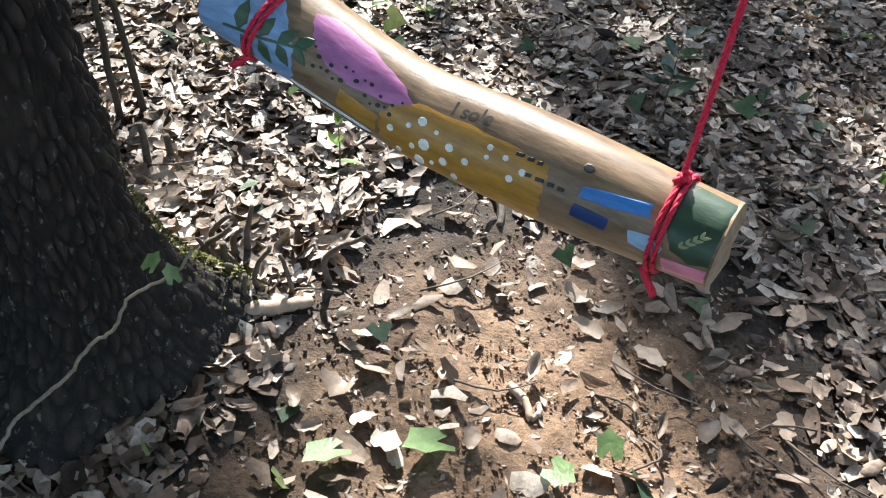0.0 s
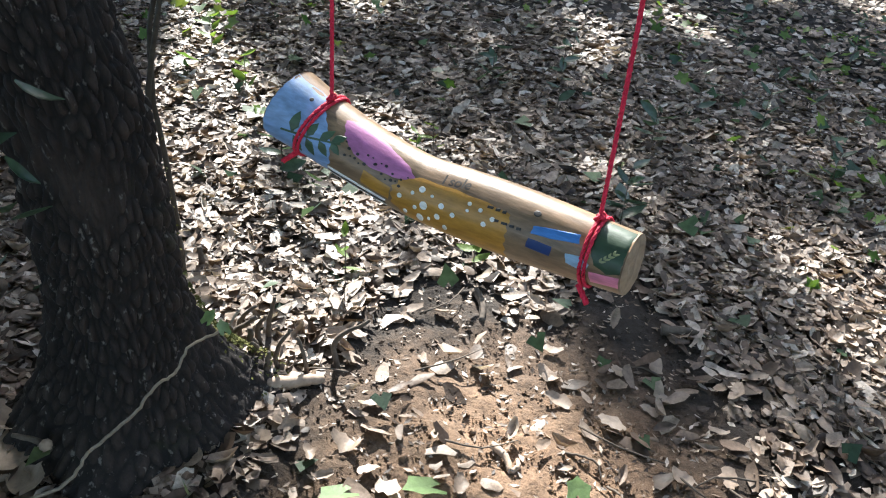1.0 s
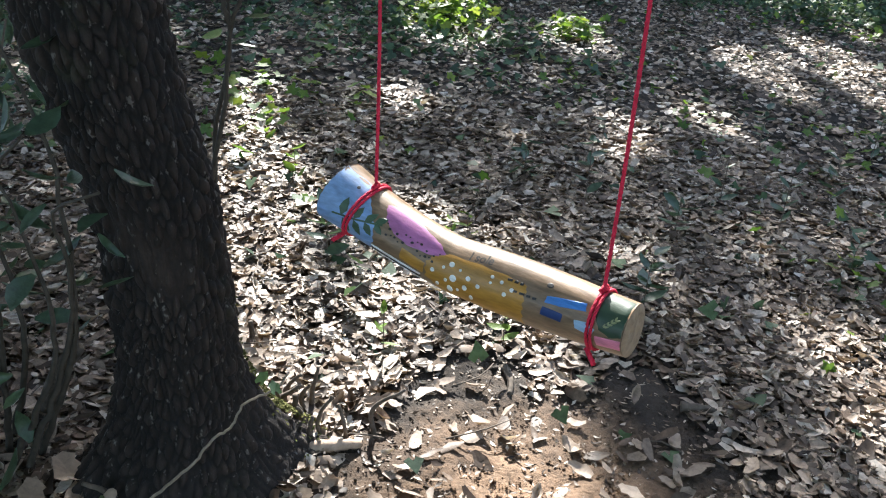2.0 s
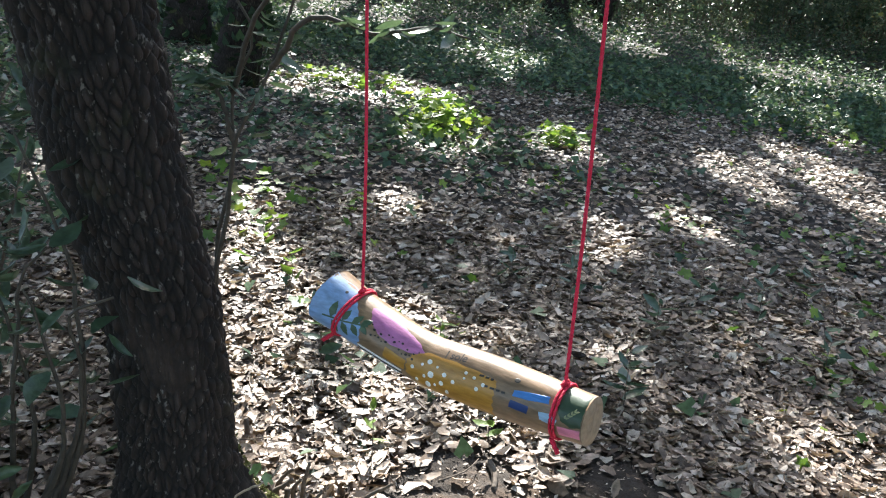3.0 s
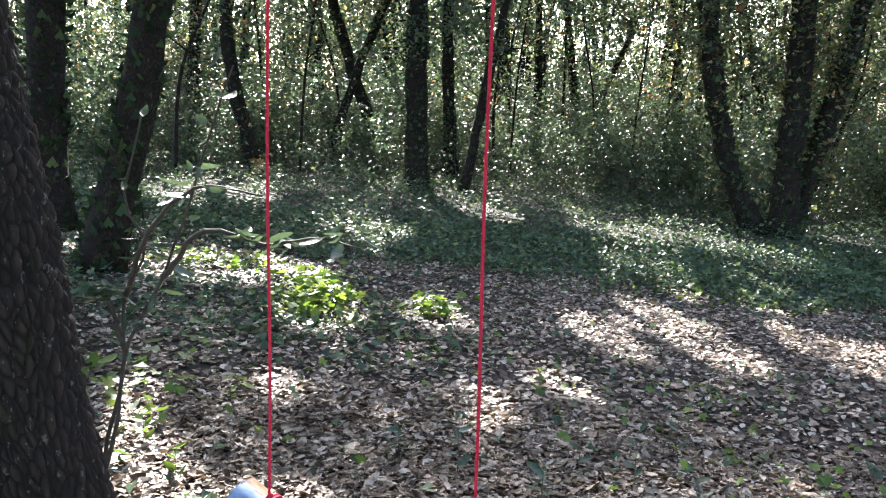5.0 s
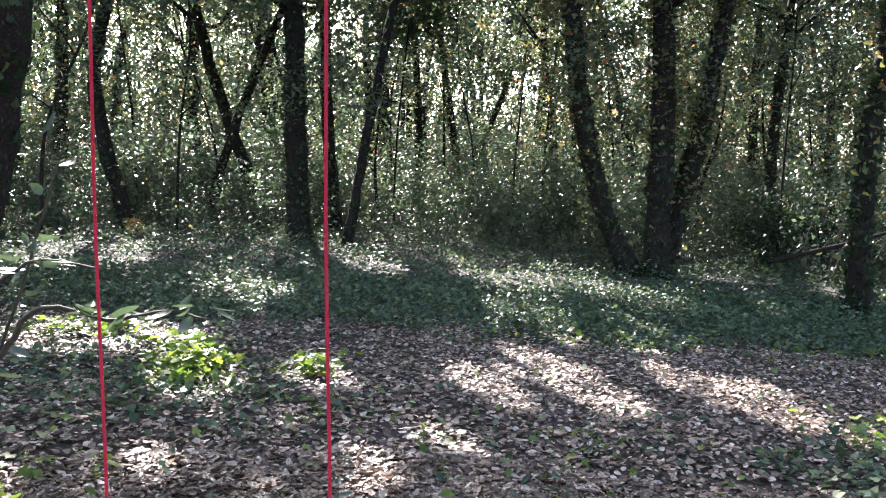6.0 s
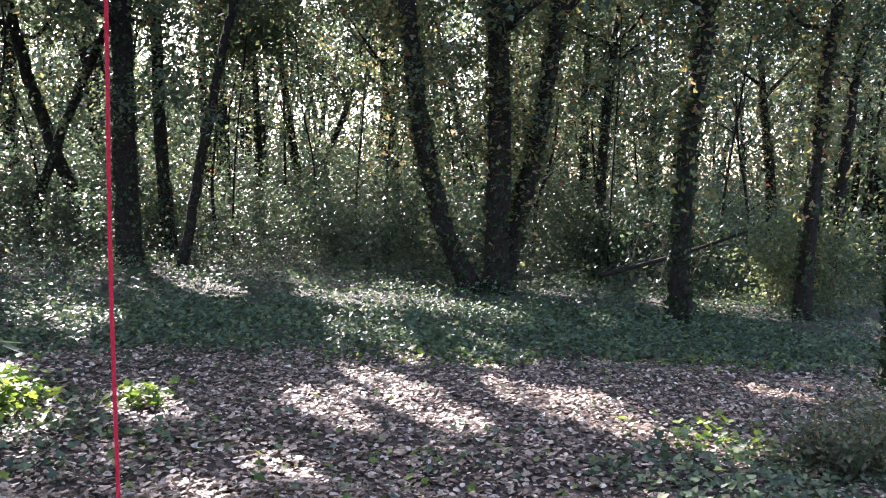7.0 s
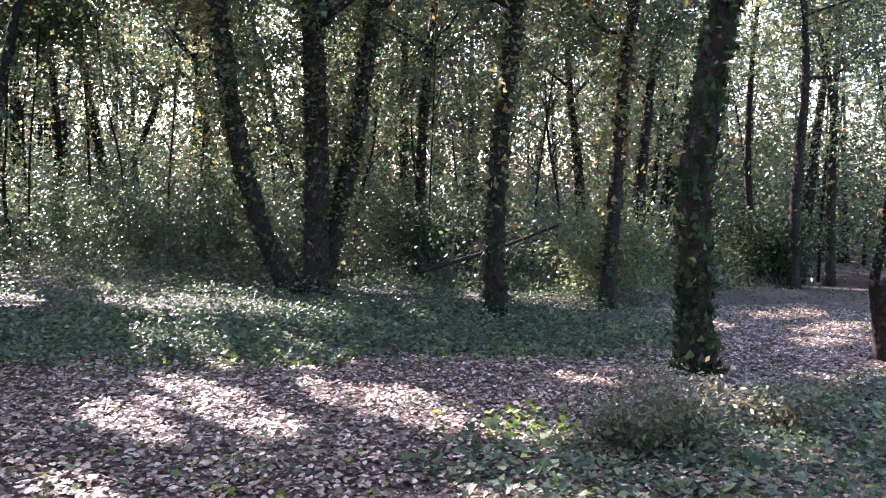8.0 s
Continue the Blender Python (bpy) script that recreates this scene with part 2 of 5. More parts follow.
def trefoil():
    """A small ivy leaf seen from some way off: three points on two folded halves."""
    v = [(-0.35, 0, 0), (-0.2, -0.42, 0.1), (0.12, -0.2, 0.08), (0.55, 0, 0), (0.12, 0.2, 0.08), (-0.2, 0.42, 0.1)]
    return np.array(v), np.array([(0, 1, 2, 3), (0, 3, 4, 5)])


def kite_leaf(width=0.55):
    """A small far leaf: two folded halves."""
    w = width * 0.5
    return np.array([(-0.5, 0, 0), (0.0, -w, 0.12), (0.5, 0, 0.0), (0.05, w, 0.12)]), np.array([(0, 1, 2, 3)])


def lobed_leaf(lobes=5, deep=0.35, fold=0.12):
    """An ivy-like leaf of length about 1 with pointed lobes, as a fan of quads about the stalk."""
    a = np.linspace(-2.5, 2.5, lobes * 2 + 1)
    r = np.where(np.arange(len(a)) % 2 == 0, 1 - deep, 1.0) * (0.62 + 0.25 * np.cos(a * 0.6))
    rim = np.stack([r * np.cos(a) - 0.25, r * np.sin(a) * 0.75, fold * np.abs(np.sin(a)) * r], 1)
    v = np.vstack([[(-0.3, 0, 0)], rim])
    q = np.array([(0, i, i + 1, i + 2) for i in range(1, len(a) - 1, 2)])
    return v, q


def scattered(name, template, pos, size, yaw, tip, roll, material):
    """One mesh of many leaves: the template laid at each place, turned by yaw, tipped and rolled."""
    tv, tq = template
    n = len(pos)
    cy, sy, ct, st, cr, sr = np.cos(yaw), np.sin(yaw), np.cos(tip), np.sin(tip), np.cos(roll), np.sin(roll)
    zero = np.zeros(n)
    one = np.ones(n)
    Z = np.stack([np.stack([cy, -sy, zero], -1), np.stack([sy, cy, zero], -1), np.stack([zero, zero, one], -1)], 1)
    Y = np.stack([np.stack([ct, zero, -st], -1), np.stack([zero, one, zero], -1), np.stack([st, zero, ct], -1)], 1)
    X = np.stack([np.stack([one, zero, zero], -1), np.stack([zero, cr, -sr], -1), np.stack([zero, sr, cr], -1)], 1)
    R = Z @ Y @ X
    own = np.stack([one, rng.uniform(0.72, 1.25, n), rng.uniform(0.3, 1.9, n)], -1)
    skew = rng.normal(0, 0.22, n)
    tv = tv[None] * own[:, None, :]
    tv[:, :, 1] += skew[:, None] * tv[:, :, 0] ** 2
    v = np.einsum("nij,nkj->nki", R, tv) * np.asarray(size)[:, None, None] + np.asarray(pos)[:, None, :]
    q = tq[None] + (np.arange(n) * tv.shape[1])[:, None, None]
    return mesh_object(name, v.reshape(-1, 3), q.reshape(-1, tq.shape[1]), material)


def smooth_noise(x, y, scale, seed=0):
    """Cheap rolling noise from sines, about -1 to 1."""
    g = np.random.default_rng(seed)
    out = 0
    for _ in range(6):
        a, f, p = g.uniform(0, 2 * math.pi), g.uniform(0.6, 1.6) / scale, g.uniform(0, 6.28)
        out = out + np.sin((np.cos(a) * x + np.sin(a) * y) * f * 2 * math.pi + p)
    return out / 3.2


# ---------------------------------------------------------------- the lie of the land
SLOPE = 0.0643  # the ground falls gently to the east
EDGE_X = [-30, -6, -2.1, -0.45, 0.7, 1.9, 2.6, 3.5, 4.7, 6.7, 7.8, 10, 13, 27, 60]
EDGE_Y = [11, 10.3, 10.1, 9.8, 9.9, 9.9, 9.6, 9.1, 9.4, 8.9, 8.5, 9.5, 13.5, 19, 30]


def far_edge(x):
    """Where the leaf-strewn path ends and the ivy begins."""
    return np.interp(x, EDGE_X, EDGE_Y)


def bare(x, y):
    """1 on the trodden bare soil under the swing, 0 off it."""
    d = np.sqrt(((x - 0.27) / 0.58) ** 2 + ((y - 2.86) / 0.90) ** 2) + 0.16 * smooth_noise(x, y, 0.45, 3)
    return np.clip((1.24 - d) / 0.3, 0, 1)


def ivy_cover(x, y):
    """How much of the ground is green, 0 to 1."""
    c = np.full(np.shape(x), 0.03)
    n = smooth_noise(x, y, 1.6, 11)
    n2 = smooth_noise(x, y, 0.7, 12)
    c = np.maximum(c, np.clip((y - far_edge(x) + 0.25 * n2) / 0.35, 0, 1) * (0.85 + 0.15 * n))
    c = np.where((x > 10.2) & (y < far_edge(x) + 0.2), 0.10 + 0.10 * n, c)
    left = np.clip(1.15 - np.sqrt(((x + 1.05) / 1.6) ** 2 + ((y - 7.6) / 1.35) ** 2) + 0.25 * n2, 0, 1)
    right = np.clip((5.95 + 0.13 * x + 0.3 * n2 - y) / 0.4, 0, 1) * np.clip((x - 2.4 + 0.3 * n) / 0.6, 0, 1) * np.clip((9.4 - x) / 0.8, 0, 1)
    west = np.clip((-1.6 - x + 0.4 * n) / 0.8, 0, 1) * np.clip((y - 2) / 1.0, 0, 1) * np.clip((far_edge(x) - y) / 0.8, 0.25, 1)
    return np.clip(np.maximum.reduce([c, left * 0.9, right * 0.95, west * 0.6, 0.14 * np.clip(n2, 0, 1) * (y > 4.0)]), 0, 1)


def height(x, y):
    r = np.clip((np.hypot(x, y - 3) - 0.5) / 3, 0, 1)
    h = 0.006 * smooth_noise(x, y, 0.5, 21) + 0.02 * r * smooth_noise(x, y, 1.9, 22)
    far = np.clip((np.hypot(x - 2, y - 6) - 14) / 40, 0, 1)
    return h - 0.012 * bare(x, y) + 0.6 * far * smooth_noise(x, y, 23, 23) - SLOPE * np.clip(x, -40, 40)


def ground_z(x, y):
    return float(height(np.array(float(x)), np.array(float(y))))


# soft bare soil sheet, fine under the swing and reaching to the horizon
def ground_sheet():
    def axis(c, fine, n_fine, n_out, far):
        inner = np.linspace(-fine, fine, n_fine)
        g = np.geomspace(1, far / fine, n_out)[1:] * fine
        return np.concatenate([c - g[::-1], c + inner, c + g])
    xs, ys = axis(0.2, 1.5, 260, 70, 900), axis(3.2, 1.5, 260, 70, 900)
    X, Y = np.meshgrid(xs, ys)
    Z = height(X, Y)
    clod = np.clip(1 - np.hypot(X - 0.2, Y - 3.3) / 1.7, 0, 1)
    for r in range(X.shape[0]):
        for c in range(X.shape[1]):
            if clod[r, c] > 0:
                p = Vector((X[r, c], Y[r, c], 0))
                Z[r, c] += clod[r, c] * (0.013 * noise.noise(p * 11) + 0.009 * noise.noise(p * 27) + 0.006 * abs(noise.noise(p * 55)))
    n, m = len(ys), len(xs)
    i, j = np.meshgrid(np.arange(n - 1), np.arange(m - 1), indexing="ij")
    q = np.stack([i * m + j, i * m + j + 1, (i + 1) * m + j + 1, (i + 1) * m + j], -1).reshape(-1, 4)
    return tagged(mesh_object("ground", np.stack([X, Y, Z], -1).reshape(-1, 3), q, SOIL), "brown forest soil, bare and trodden under the log", "ground", kind="structure")


ground_sheet()

# sunlit gaps: patches of ground (x, y, half length across, half length along the light) that the sun reaches
LIT = [(0.25, 1.6, 0.5, 0.45), (-0.02, 3.85, 0.27, 0.5), (0.16, 2.95, 0.36, 0.45), (0.72, 3.05, 0.2, 0.3), (1.23, 4.07, 0.14, 0.25), (2.38, 8.35, 0.26, 1.15), (3.62, 7.9, 0.30, 1.05),
       (2.94, 11.7, 0.4, 0.9), (4.5, 14.6, 0.9, 1.6), (-1.57, 9.4, 0.8, 0.7), (-0.6, 8.0, 0.3, 0.5), (0.31, 8.0, 0.2, 0.3), (4.17, 6.5, 0.25, 0.3), (1.6, 8.0, 0.14, 0.6),
       (13.6, 10.2, 1.5, 0.4), (10.2, 7.3, 1.1, 0.28), (12.0, 9.2, 1.0, 0.3), (14.5, 11.8, 1.6, 0.35), (-1.15, 4.9, 0.28, 0.5), (-1.45, 5.6, 0.25, 0.4), (6.35, 8.2, 0.4, 0.4), (11.3, 11.0, 0.6, 0.3), (-0.42, 4.1, 0.5, 0.8), (-2.6, 6.4, 0.5, 0.6), (5.8, 5.6, 0.35, 0.35), (5.2, 13.0, 0.5, 0.8),
       (0.0, 20.5, 2.0, 2.2), (3.2, 23.5, 2.2, 2.2), (8.5, 18.0, 1.3, 1.8), (-3.5, 15.5, 1.4, 2.0), (11.0, 15.0, 1.6, 1.6), (14.5, 17.5, 1.5, 1.5), (6.5, 22.0, 1.5, 1.5), (-0.5, 12.5, 0.6, 0.8), (-2.5, 19.5, 1.8, 2.4), (-6.5, 18.5, 2.0, 2.5), (1.4, 16.5, 0.7, 1.4), (9.5, 22.5, 1.6, 2.0), (3.4, 14.6, 0.5, 1.8)]
flecks = np.random.default_rng(15)
LIT += [(flecks.uniform(-4, 9), flecks.uniform(3.4, 17), flecks.uniform(0.04, 0.13), flecks.uniform(0.08, 0.3)) for _ in range(60)]


def in_gap(p, patches=None):
    """Whether leaves at p would shade one of the sunlit patches."""
    k = (p[:, 2] + SLOPE * p[:, 0]) / SUN_DIR.z
    gx, gy = p[:, 0] - k * SUN_DIR.x, p[:, 1] - k * SUN_DIR.y
    hit = np.zeros(len(p), bool)
    for x, y, a, b in patches or LIT:
        du = (gx - x) * SUN_TO.y - (gy - y) * SUN_TO.x
        dv = (gx - x) * SUN_TO.x + (gy - y) * SUN_TO.y
        hit |= (du / (a + 0.09)) ** 2 + (dv / (b + 0.14)) ** 2 < 1
    dapple = smooth_noise(gx, gy, 0.3, 61) + 0.6 * smooth_noise(gx, gy, 0.9, 62)
    return hit & (dapple < 0.9) & (rng.uniform(size=len(p)) < 0.985)


NEAR_LIT = [p for p in LIT if p[1] < 17]

# ---------------------------------------------------------------- leaf litter
def litter(name, n, box, keep, size, template, lift, label):
    x = rng.uniform(box[0], box[1], n)
    y = rng.uniform(box[2], box[3], n)
    k = rng.uniform(size=n) < keep(x, y)
    x, y = x[k], y[k]
    n = len(x)
    z = height(x, y) + rng.uniform(0.002, lift, n)
    ob = scattered(name, template, np.stack([x, y, z], -1), rng.uniform(*size, n), rng.uniform(0, 6.283, n), rng.normal(0, 0.21, n), rng.normal(0, 0.30, n), LITTER)
    return tagged(ob, label, "leaf litter", kind="stuff")


def near_keep(x, y):
    return np.clip((1 - 0.965 * bare(x, y)) * (1 - 0.5 * ivy_cover(x, y)), 0, 1) * (np.hypot(x - 0.3, y - 2.6) < 3.6)


def mid_keep(x, y):
    return (1 - 0.6 * ivy_cover(x, y)) * (np.hypot(x - 0.3, y - 2.6) >= 3.5) * (y < far_edge(x) + 0.9)


for tpl, share, label in [(ragged_leaf(1, 3, 0.56, 0.08, 0.10), 0.7, "dry grey-brown oak leaves lying thick on the ground"),
                          (ragged_leaf(2, 3, 0.66, -0.05, -0.10), 0.6, "lobed brown oak leaves scattered in the litter"),
                          (ragged_leaf(3, 2, 0.60, -0.05, -0.08), 0.6, "fallen beige leaves curled face down on the soil"),
                          (ragged_leaf(4, 2, 0.48, 0.12, 0.16), 0.4, "narrow dry leaves with curled tips in the litter"),
                          (oval_leaf(3, 0.38, 0.2, 0.5), 0.2, "dry leaves rolled up lengthwise among the litter")]:
    litter("leaf_litter", int(48000 * share), (-3.3, 3.9, 1.9, 6.2), near_keep, (0.024, 0.07), tpl, 0.024, label)
for tpl, share, label in [(half_leaf(5, 0.62, 0.12), 1.0, "dry grey-brown leaves carpeting the path"),
                          (half_leaf(6, 0.66, -0.14), 1.0, "fallen beige leaves curled face down on the path")]:
    litter("leaf_litter", int(112000 * share), (-6, 17, 2.0, 13), mid_keep, (0.024, 0.062), tpl, 0.032, label)

litter("leaf_crumbs", 60000, (-2.6, 3.2, 1.6, 5.6), lambda x, y: 0.9 * (1 - bare(x, y)), (0.008, 0.026), kite_leaf(0.7), 0.03, "broken bits of dry leaf among the litter")
litter("leaf_crumbs", 9000, (-0.7, 1.5, 2.1, 4.1), lambda x, y: 0.85 * bare(x, y), (0.006, 0.024), oval_leaf(2, 0.45, 0.06, 0.1), 0.006, "broken leaf crumbs and bits of bark on trodden soil")

litter("leaf_litter", 26000, (-9, 11, -7, 2.3), lambda x, y: 1 - (np.hypot(x - 0.3, y - 2.6) < 3.4) * (y > 1.85), (0.05, 0.1), half_leaf(7), 0.03, "dry beige leaves strewn over the ground behind the path")

# ---------------------------------------------------------------- ivy and weeds
def ivy_carpet(n, box, size, lift, template, material, label, power=1.0, name="ivy_ground_cover"):
    x = rng.uniform(box[0], box[1], n)
    y = rng.uniform(box[2], box[3], n)
    k = rng.uniform(size=n) < ivy_cover(x, y) ** power
    x, y = x[k], y[k]
    n = len(x)
    z = height(x, y) + rng.uniform(0.01, 1.0, n) ** 1.5 * lift * (0.5 + 0.5 * ivy_cover(x, y)) * (1 + 0.6 * smooth_noise(x, y, 2.2, 41))
    ob = scattered(name, template, np.stack([x, y, np.maximum(z, height(x, y) + 0.01)], -1), rng.uniform(*size, n), rng.uniform(0, 6.283, n), rng.normal(0.1, 0.45, n), rng.normal(0, 0.45, n), material)
    return tagged(ob, label, "ivy", kind="stuff")


ivy_carpet(95000, (-6, 10, 2.5, 14), (0.03, 0.068), 0.13, lobed_leaf(3), IVY, "dark green ivy leaves creeping over the forest floor")
ivy_carpet(150000, (-12, 22, 9, 30), (0.042, 0.09), 0.26, trefoil(), IVY, "dense green ivy carpet under the far trees", 0.8)


def weeds(x, y, rx, ry, n, size, lift):
    """A patch of fresh low weeds."""
    px, py = x + rng.normal(0, rx, n), y + rng.normal(0, ry, n)
    pz = height(px, py) + rng.uniform(0.01, lift, n)
    ob = scattered("weed_patch", lobed_leaf(5), np.stack([px, py, pz], -1), rng.uniform(*size, n), rng.uniform(0, 6.283, n), rng.normal(0.3, 0.4, n), rng.normal(0, 0.4, n), FRESH)
    return tagged(ob, "fresh yellow-green weeds growing in a sunny patch", "weeds", kind="stuff")


for spot in [(-0.62, 8.0, 0.16, 0.32, 420, (0.035, 0.085), 0.24), (-1.65, 9.3, 0.27, 0.2, 170, (0.03, 0.07), 0.14), (0.33, 8.0, 0.13, 0.13, 130, (0.035, 0.08), 0.15), (4.2, 6.5, 0.25, 0.2, 90, (0.035, 0.08), 0.15),
             (3.0, 9.6, 0.7, 0.2, 110, (0.03, 0.065), 0.12), (6.4, 9.1, 0.8, 0.2, 110, (0.03, 0.065), 0.12), (-1.4, 5.6, 0.4, 0.5, 90, (0.04, 0.08), 0.1), (0.4, 6.9, 0.5, 0.35, 60, (0.03, 0.06), 0.08), (1.9, 6.2, 0.5, 0.4, 60, (0.03, 0.06), 0.08), (2.1, 5.0, 0.35, 0.4, 60, (0.03, 0.06), 0.1), (1.5, 4.3, 0.3, 0.3, 40, (0.03, 0.055), 0.08)]:
    weeds(*spot)

# ---------------------------------------------------------------- the trees
def leaf_cloud(name, centres, spread, n, size, material, template, gaps=True):
    """A crown of leaves gathered about the centres of its sprays."""
    c = np.asarray(centres)[rng.integers(0, len(centres), n)]
    p = c + rng.normal(0, 1, (n, 3)) * np.asarray(spread)
    if gaps:
        p = p[~in_gap(p, gaps if isinstance(gaps, list) else None)]
    n = len(p)
    return scattered(name, template, p, rng.uniform(*size, n), rng.uniform(0, 6.283, n), rng.normal(0.2, 0.6, n), rng.normal(0, 0.6, n), material)


def tree(stems, crown=True, ivy=0.0, label="", leaves=4800, bark=None, top=8.6, category="tree", creeper=0):
    """stems: lists of (x, y, z, r) up one trunk. Limbs fork from the top into the crown; ivy climbs the lower trunk."""
    base = stems[0][0]
    root = tagged(new("tree"), label, category)
    root.location = base[:3]
    o = np.array(base[:3], float)
    tips = []
    for st in stems:
        st = np.array(st, float)
        last = st[-1]
        d = (st[-1] - st[-2])[:3]
        d = d / max(d[2], 0.3)
        end = last[:3] + d * (top - last[2]) * 0.8 + rng.normal(0, 0.25, 3) * (1, 1, 0)
        pts = bezier(np.vstack([st[:, :3], end]), 26) - o
        rad = np.interp(np.linspace(0, 1, 26), np.linspace(0, 1, len(st) + 1), np.append(st[:, 3], last[3] * 0.5))
        rad = rad * (1 + 0.07 * np.sin(np.arange(26) * 1.7 + rng.uniform(0, 6)))
        rad[0] *= 1.45
        rad[1] *= 1.12
        pts[0, 2] -= 0.1
        wob = rng.normal(0, 0.012, (26, 3))
        under(Shape().tube(pts + wob, rad, 12).object("trunk", bark or BARK_FAR), root)
        for _ in range(5):
            i = rng.integers(15, 26)
            a = rng.uniform(0, 6.283)
            reach = rng.uniform(1.0, 2.6)
            tip = pts[i] + np.array([math.cos(a) * reach, math.sin(a) * reach, rng.uniform(0.5, 2.0)])
            mid = (pts[i] + tip) / 2 + rng.normal(0, 0.2, 3)
            if in_gap(np.linspace(mid, tip, 5) + o)[:5].sum() > 1:
                tip = pts[i] + (tip - pts[i]) * (-1, -1, 1)
                mid = (pts[i] + tip) / 2
            under(Shape().tube(bezier([pts[i], mid, tip], 9), np.linspace(rad[i] * 0.6, 0.012, 9), 6).object("limb", bark or BARK_FAR), root)
            tips += [tip, mid + (tip - mid) * 0.5]
        if ivy:
            n = int(1050 * ivy)
            f = rng.uniform(0, 1, n) ** 1.3 * 0.75
            i = f * 25
            lo = i.astype(int)
            c = pts[lo] + (pts[np.minimum(lo + 1, 25)] - pts[lo]) * (i - lo)[:, None]
            r = np.interp(i, np.arange(26), rad)
            a = rng.uniform(0, 6.283, n)
            grow = r + rng.gamma(1.5, 0.018, n)
            p = c + np.stack([np.cos(a) * grow, np.sin(a) * grow, np.zeros(n)], -1)
            under(scattered("ivy", lobed_leaf(3), p, rng.uniform(0.05, 0.105, n), a, rng.normal(0.9, 0.5, n), rng.normal(0, 0.5, n), CLIMBER), root, "ivy climbing the trunk")
        if creeper:
            f = rng.beta(2.2, 2.0, creeper) * 20 + 2
            lo = f.astype(int)
            p = pts[lo] + (pts[lo + 1] - pts[lo]) * (f - lo)[:, None] + rng.normal(0, 1, (creeper, 3)) * (0.24, 0.24, 0.3) * rng.choice([0.5, 1.0, 1.5], (creeper, 1))
            p = p[~in_gap(p + o, NEAR_LIT)]
            n = len(p)
            under(scattered("creeper", lobed_leaf(3), p, rng.uniform(0.05, 0.11, n), rng.uniform(0, 6.283, n), rng.normal(0.3, 0.6, n), rng.normal(0, 0.6, n), CREEPER), root, "sunlit yellow-green creeper hanging about the trunk")
    if crown:
        tips = np.array(tips)
        ob = under(leaf_cloud("crown", tips + o, (0.6, 0.6, 0.45), leaves, (0.10, 0.20), CROWN, kite_leaf()), root)
        ob.matrix_parent_inverse = Matrix.Translation(-o)
    return root


def stem(x, y, r, offsets, z=0.0):
    """A stem from its base, by (dx, height) pairs."""
    z = float(height(np.array(x), np.array(y)))
    return [(x, y, z, r)] + [(x + dx, y + 0.03 * h, z + h, r * max(0.4, 1 - 0.05 * h)) for dx, h in offsets]


